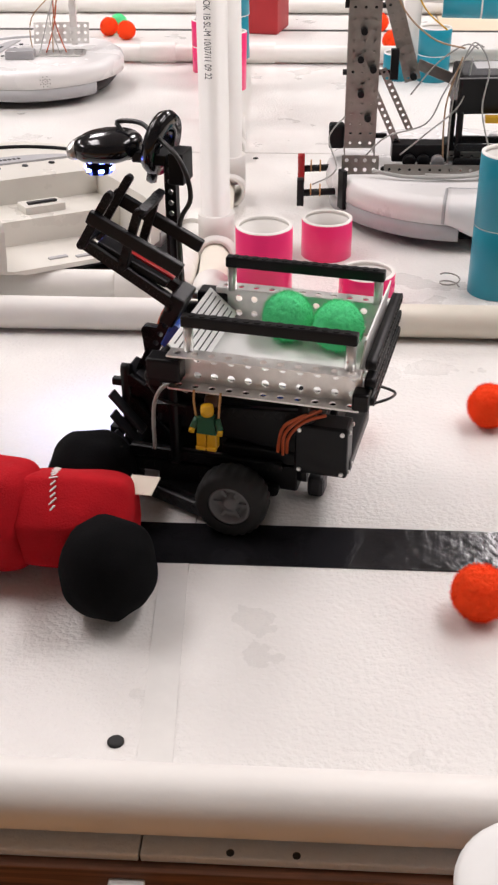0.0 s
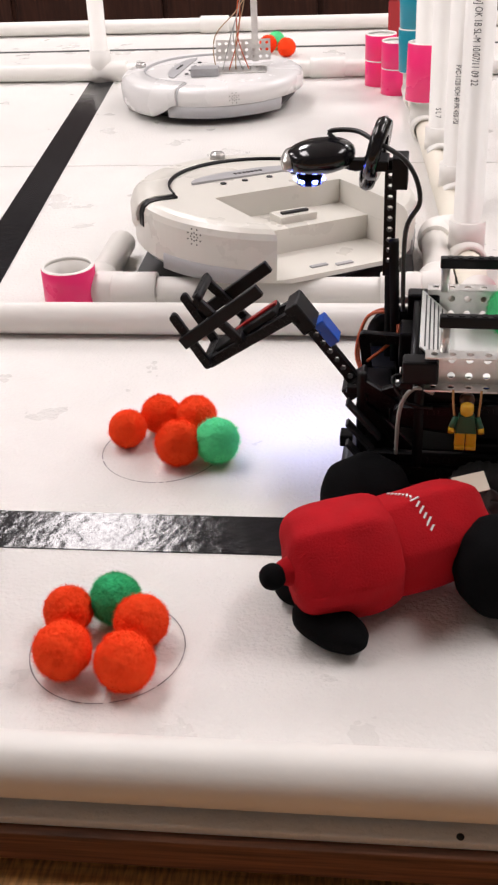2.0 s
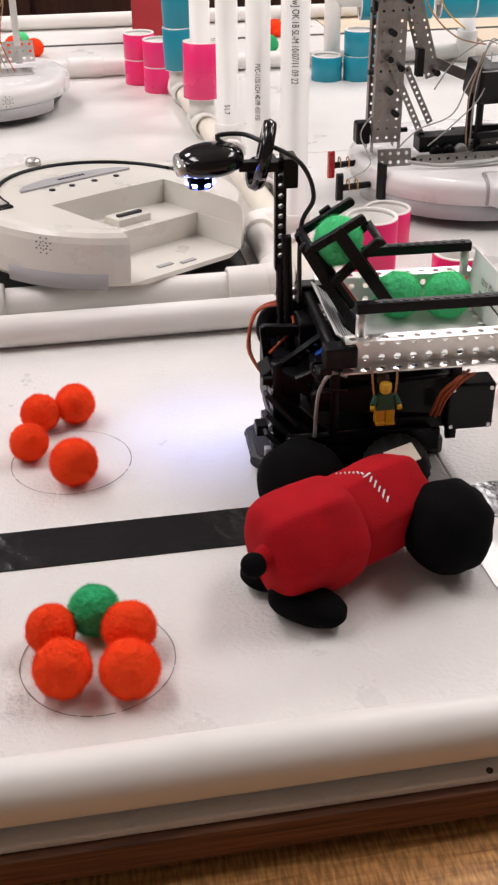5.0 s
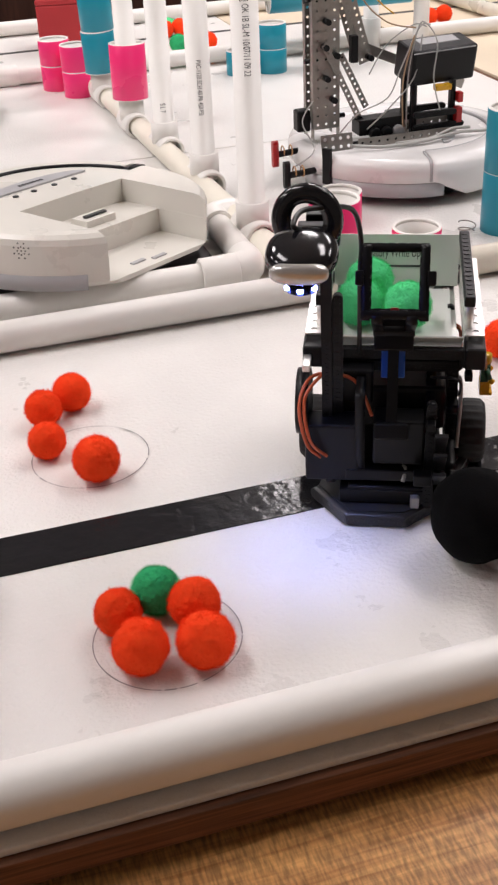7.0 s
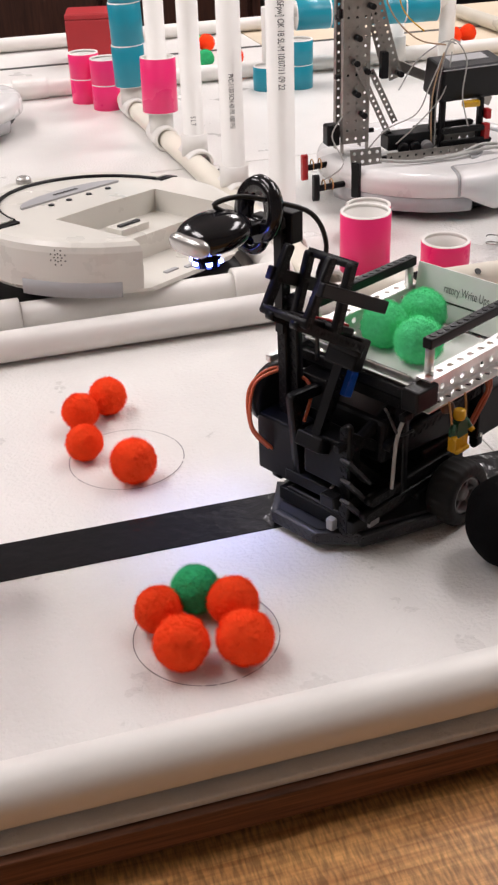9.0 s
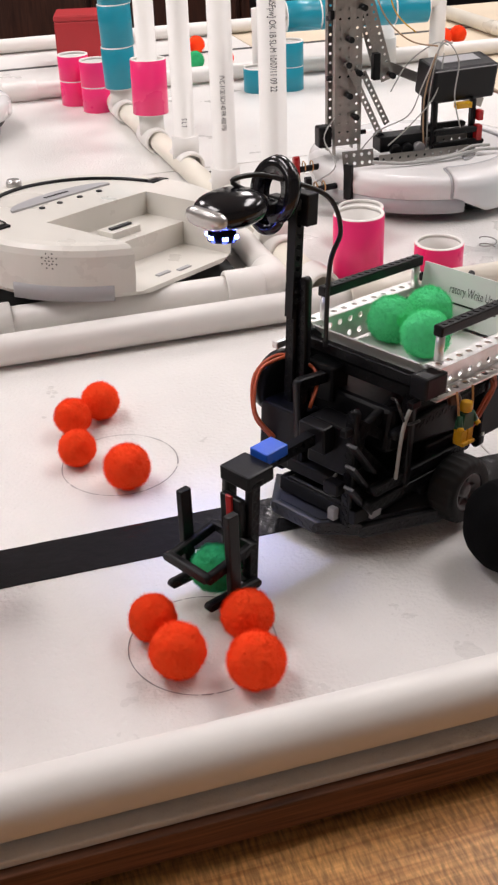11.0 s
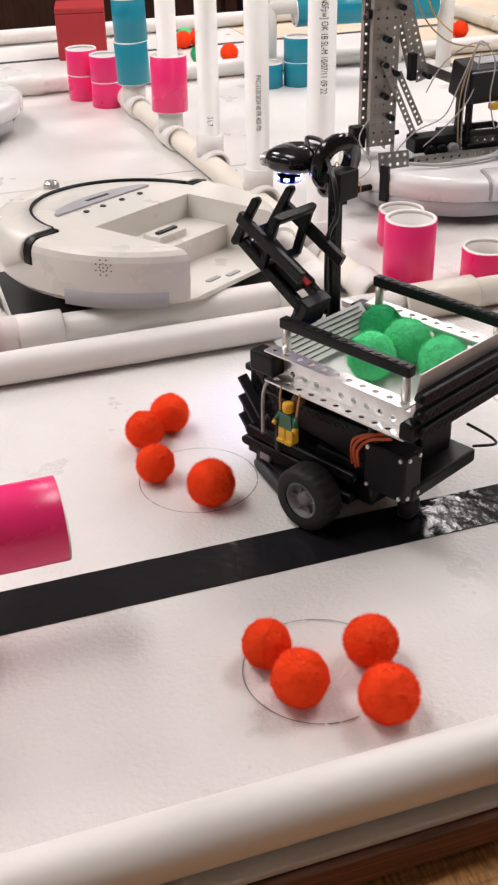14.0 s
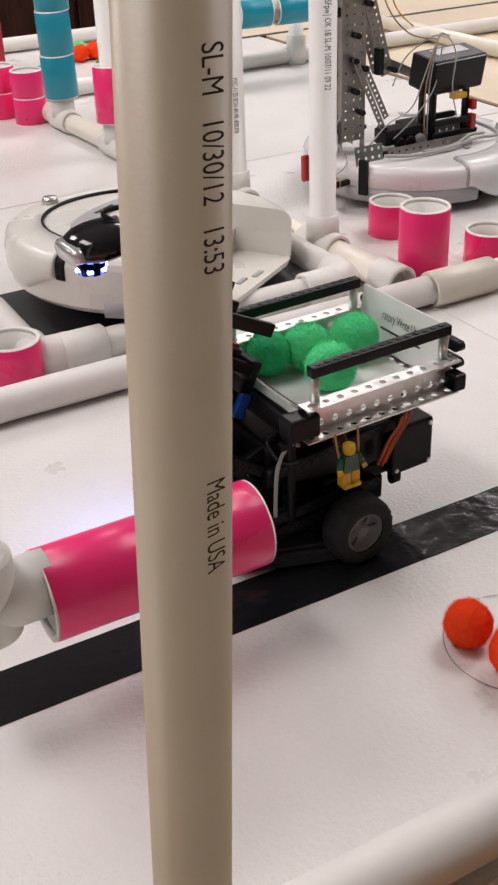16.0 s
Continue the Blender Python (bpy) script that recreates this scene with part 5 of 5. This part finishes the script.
# ---------- build ----------
room()
boards()
frame_pipes()
sleeves()
cup_and_shim()
round_base("round_robot_base", "cream round robot base with an open cargo bay resting on pipes", pose(0.077, 0.905, 0.0310, 3.5, 0, 127), CREAM_SHELL, True)
round_base("round_robot_base", "white round robot base standing on the second board", pose(-0.105, 1.728, 0.0, 0, 0, 174), WHITE_SHELL, False)
round_base("round_robot_base", "white round robot base that carries a steel tower", pose(0.603, 1.094, 0.0, 0, 0, -19), WHITE_SHELL, False)
bracket_on_base()
tower_robot()
toy = plush()
robot, arm = collector_robot()
figure = toy_figure()

near = [pom(k, 0, 0, 0.0195, label="fuzzy orange-red pom-pom in a pencil circle") for k in range(4)]
far = [pom(k + 4, 0, 0, 0.0195, label="fuzzy orange-red pom-pom beside a pencil circle") for k in range(4)]
near_green = pom(0, 0, 0, 0.02, True, "green poms", "fuzzy green pom-pom that the claw lifts from the pencil circle")
far_green = pom(1, 0, 0, 0.02, True, "green poms", "fuzzy green pom-pom that the claw lifts beside the pencil circle")
basket = [pom(2 + k, 0, 0, 0.14, True, "green poms", "fuzzy green pom-pom lying in the metal basket") for k in (0, 2)]
for k, (x, y) in enumerate(((0.58, 0.515), (0.540, 0.253), (0.446, 0.491))):
    pom(k + 1, x, y, 0.0195)
for k, (x, y, g) in enumerate(((-0.045, 2.20, 0), (0.0, 2.16, 0), (-0.03, 2.24, 1), (0.509, 2.085, 1), (0.575, 2.075, 0), (0.520, 2.255, 0), (0.558, 2.265, 0), (0.535, 2.293, 1), (1.118, 2.085, 0), (1.163, 2.10, 0))):
    pom(k, x, y, 0.0195, bool(g), "green poms" if g else "orange poms", "fuzzy pom-pom lying on the outer board")

# ---------- what moves ----------
# seconds, x, y, heading of the collector robot
ROBOT = [
    (0.0, 0.377, 0.410, 168.1), (0.25, 0.335, 0.414, 178), (0.5, 0.301, 0.417, 186.1), (1.0, 0.294, 0.415, 183.2), (1.5, 0.285, 0.410, 176.8), (2.2, 0.285, 0.411, 177.0), (3.5, 0.287, 0.413, 176.0), (4.5, 0.281, 0.412, 177.5),
    (5.2, 0.280, 0.411, 178), (5.8, 0.275, 0.400, 205), (6.4, 0.262, 0.375, 258), (6.8, 0.268, 0.362, 254), (7.0, 0.266, 0.357, 245.5), (7.2, 0.252, 0.348, 233), (7.5, 0.240, 0.338, 222), (8.0, 0.236, 0.332, 216.4), (8.5, 0.223, 0.324, 209), (9.0, 0.222, 0.323, 207.6),
    (11.5, 0.226, 0.325, 207.6), (12.5, 0.218, 0.321, 208.1), (12.8, 0.212, 0.321, 204), (13.0, 0.192, 0.318, 179.5), (13.2, 0.178, 0.326, 160), (13.5, 0.159, 0.339, 134.7), (13.8, 0.143, 0.358, 108.9), (14.0, 0.140, 0.382, 116), (14.2, 0.134, 0.402, 135.3), (14.5, 0.106, 0.410, 159.2), (14.8, 0.075, 0.410, 186), (15.0, 0.060, 0.408, 201), (15.5, 0.025, 0.402, 199.3), (16.0, -0.020, 0.398, 182.4)]
# seconds, lift of the arm in degrees
ARM = [(0, 117), (1.75, 117), (1.9, 86), (2.0, 53), (2.1, 26), (2.2, 13), (2.4, 0), (3.3, 0), (3.9, -7), (4.2, -7), (4.4, 2), (4.5, 8), (4.6, 30), (4.7, 69), (4.85, 112), (5.0, 145), (5.3, 117), (9.2, 117), (10.2, 117), (10.5, 60), (10.8, 10), (11.1, -6), (11.9, -6), (12.2, 2), (12.3, 22), (12.4, 51), (12.5, 79), (12.6, 108), (12.68, 126), (12.85, 117), (16.0, 117)]
SHOULDER = (0.097, 0.0, 0.085)


# seconds, degrees by which the nose lifts while the claw presses on the board, and dips as the robot brakes
PITCH = [(0, 0), (3.2, 0), (3.6, 1.5), (3.9, 6), (4.2, 6), (4.45, 0), (6.5, 0), (6.85, -3), (7.15, -3), (7.4, 0), (10.7, 0), (11.1, 5), (11.9, 5), (12.1, 0), (16, 0)]


def key_times():
    return sorted({r[0] for r in ROBOT + PITCH})


def between(rows, t):
    for a, b in zip(rows, rows[1:]):
        if a[0] <= t <= b[0]:
            k = (t - a[0]) / (b[0] - a[0])
            return [p + (q - p) * k for p, q in zip(a[1:], b[1:])]
    return list(rows[-1][1:])


def robot_at(t):
    x, y, h = between(ROBOT, t)
    p = between(PITCH, t)[0]
    return pose(x, y, 0.0012 * max(p, 0), 0, -p, h)


def claw_at(t):
    return robot_at(t) @ pose(*SHOULDER) @ pose(0, 0, 0, 0, -between(ARM, t)[0], 0) @ Matrix.Translation((0.113, 0, -0.064))


def carried(ob, local, rows_rest, t0, t1, turn):
    """A ball at rest, then in the claw from t0 to t1, then in the basket at local."""
    rows = [(t, pose(*p) @ turn) for t, p in rows_rest]
    times = sorted({r[0] for r in ARM + ROBOT if t0 < r[0] < t1} | {t0, t1})
    rows += [(t, Matrix.Translation(claw_at(t).translation) @ turn) for t in times]
    rows += [(t, robot_at(t) @ Matrix.Translation(local) @ turn) for t in [t1 + 0.12] + [t for t in key_times() if t > t1 + 0.13]]
    walk(ob, rows)


def motions():
    walk(robot, [(t, robot_at(t)) for t in key_times()])
    walk(arm, [(t, pose(*SHOULDER) @ pose(0, 0, 0, 0, -a, 0)) for t, a in ARM])
    walk(figure, [(t, robot_at(t) @ pose(0.0155, 0.0745, 0.0775, 0, 0, 0)) for t in key_times()])
    TX, TY, TA = PLUSH_A
    UX, UY, UA = PLUSH_B
    # the robot's nose swings the toy round its fore limb at the start
    px, py = 0.286, 0.248
    swing = [(t, pose(px, py, 0, 0, 0, a) @ pose(TX - px, TY - py, 0, 0, 0, TA)) for t, a in ((0, -32), (0.2, -19), (0.5, -4), (0.7, 0))]
    walk(toy, swing + [(5.3, pose(TX, TY, 0, 0, 0, TA)), (5.6, pose(0.75 * TX + 0.25 * UX, TY, 0, 0, 0, TA + 0.25 * (UA - TA))), (5.95, pose(0.5 * TX + 0.5 * UX, 0.5 * TY + 0.5 * UY, 0, 0, 0, TA + 0.5 * (UA - TA))), (6.3, pose(0.2 * TX + 0.8 * UX, UY, 0, 0, 0, TA + 0.8 * (UA - TA))), (6.6, pose(UX, UY, 0, 0, 0, UA)), (16, pose(UX, UY, 0, 0, 0, UA))])
    # near circle; the balls differ in size
    a = [(-0.008, 0.207), (0.045, 0.197), (-0.001, 0.164), (0.042, 0.1555)]
    b = [(-0.009, 0.207), (0.059, 0.183), (-0.0005, 0.165), (0.0485, 0.1315)]
    big = [0.88, 0.95, 1.0, 1.0]
    for k, ob in enumerate(near):
        turn = pose(0, 0, 0, 50 * k, 80 * k, 20)
        ob.scale = (big[k],) * 3
        walk(ob, [(t, pose(*p, 0.0195 * big[k]) @ turn) for t, p in ((0, a[k]), (10.6, a[k]), (11.2, b[k]), (16, b[k]))])
    # far circle
    a = [(-0.017, 0.460), (0.008, 0.487), (0.041, 0.483), (0.033, 0.432)]
    c = [(-0.021, 0.460), (-0.002, 0.492), (0.034, 0.485), (0.020, 0.427)]
    d = [(-0.021, 0.464), (-0.0155, 0.5235), (0.0145, 0.5445), (0.0145, 0.412)]
    e = [(-0.024, 0.461), (-0.018, 0.517), (0.010, 0.542), (-0.020, 0.393)]
    g = [(-0.045, 0.455), (-0.022, 0.517), (0.006, 0.546), (-0.066, 0.376)]
    i = [(-0.060, 0.455), (-0.034, 0.517), (-0.004, 0.548), (-0.095, 0.372)]
    big = [0.87, 0.89, 0.93, 1.02]
    for k, ob in enumerate(far):
        turn = pose(0, 0, 0, 35 * k, 60 * k, 75 * k)
        ob.scale = (big[k],) * 3
        rows = [(t, pose(*p, 0.0195 * big[k]) @ turn) for t, p in ((0, a[k]), (2.1, a[k]), (2.5, c[k]), (4.7, c[k]), (5.2, d[k]), (14.0, d[k]), (14.5, e[k]), (15.0, g[k]), (15.5, i[k]), (16, i[k]))]
        walk(ob, rows)
    for ob, local in zip(basket, ((-0.019, -0.029, 0.140), (-0.060, -0.022, 0.140))):
        walk(ob, [(t, robot_at(t) @ Matrix.Translation(local)) for t in key_times()])
    carried(far_green, (-0.014, 0.010, 0.140), [(0, (0.067, 0.438, 0.02)), (2.15, (0.066, 0.436, 0.02))], 2.4, 5.0, pose(0, 0, 0, 30, 10))
    near_green.scale = (0.92,) * 3
    carried(near_green, (0.014, -0.036, 0.141), [(0, (0.0225, 0.220, 0.0185)), (10.6, (0.0225, 0.220, 0.0185))], 11.1, 12.68, pose(0, 0, 0, 70, 10))


motions()
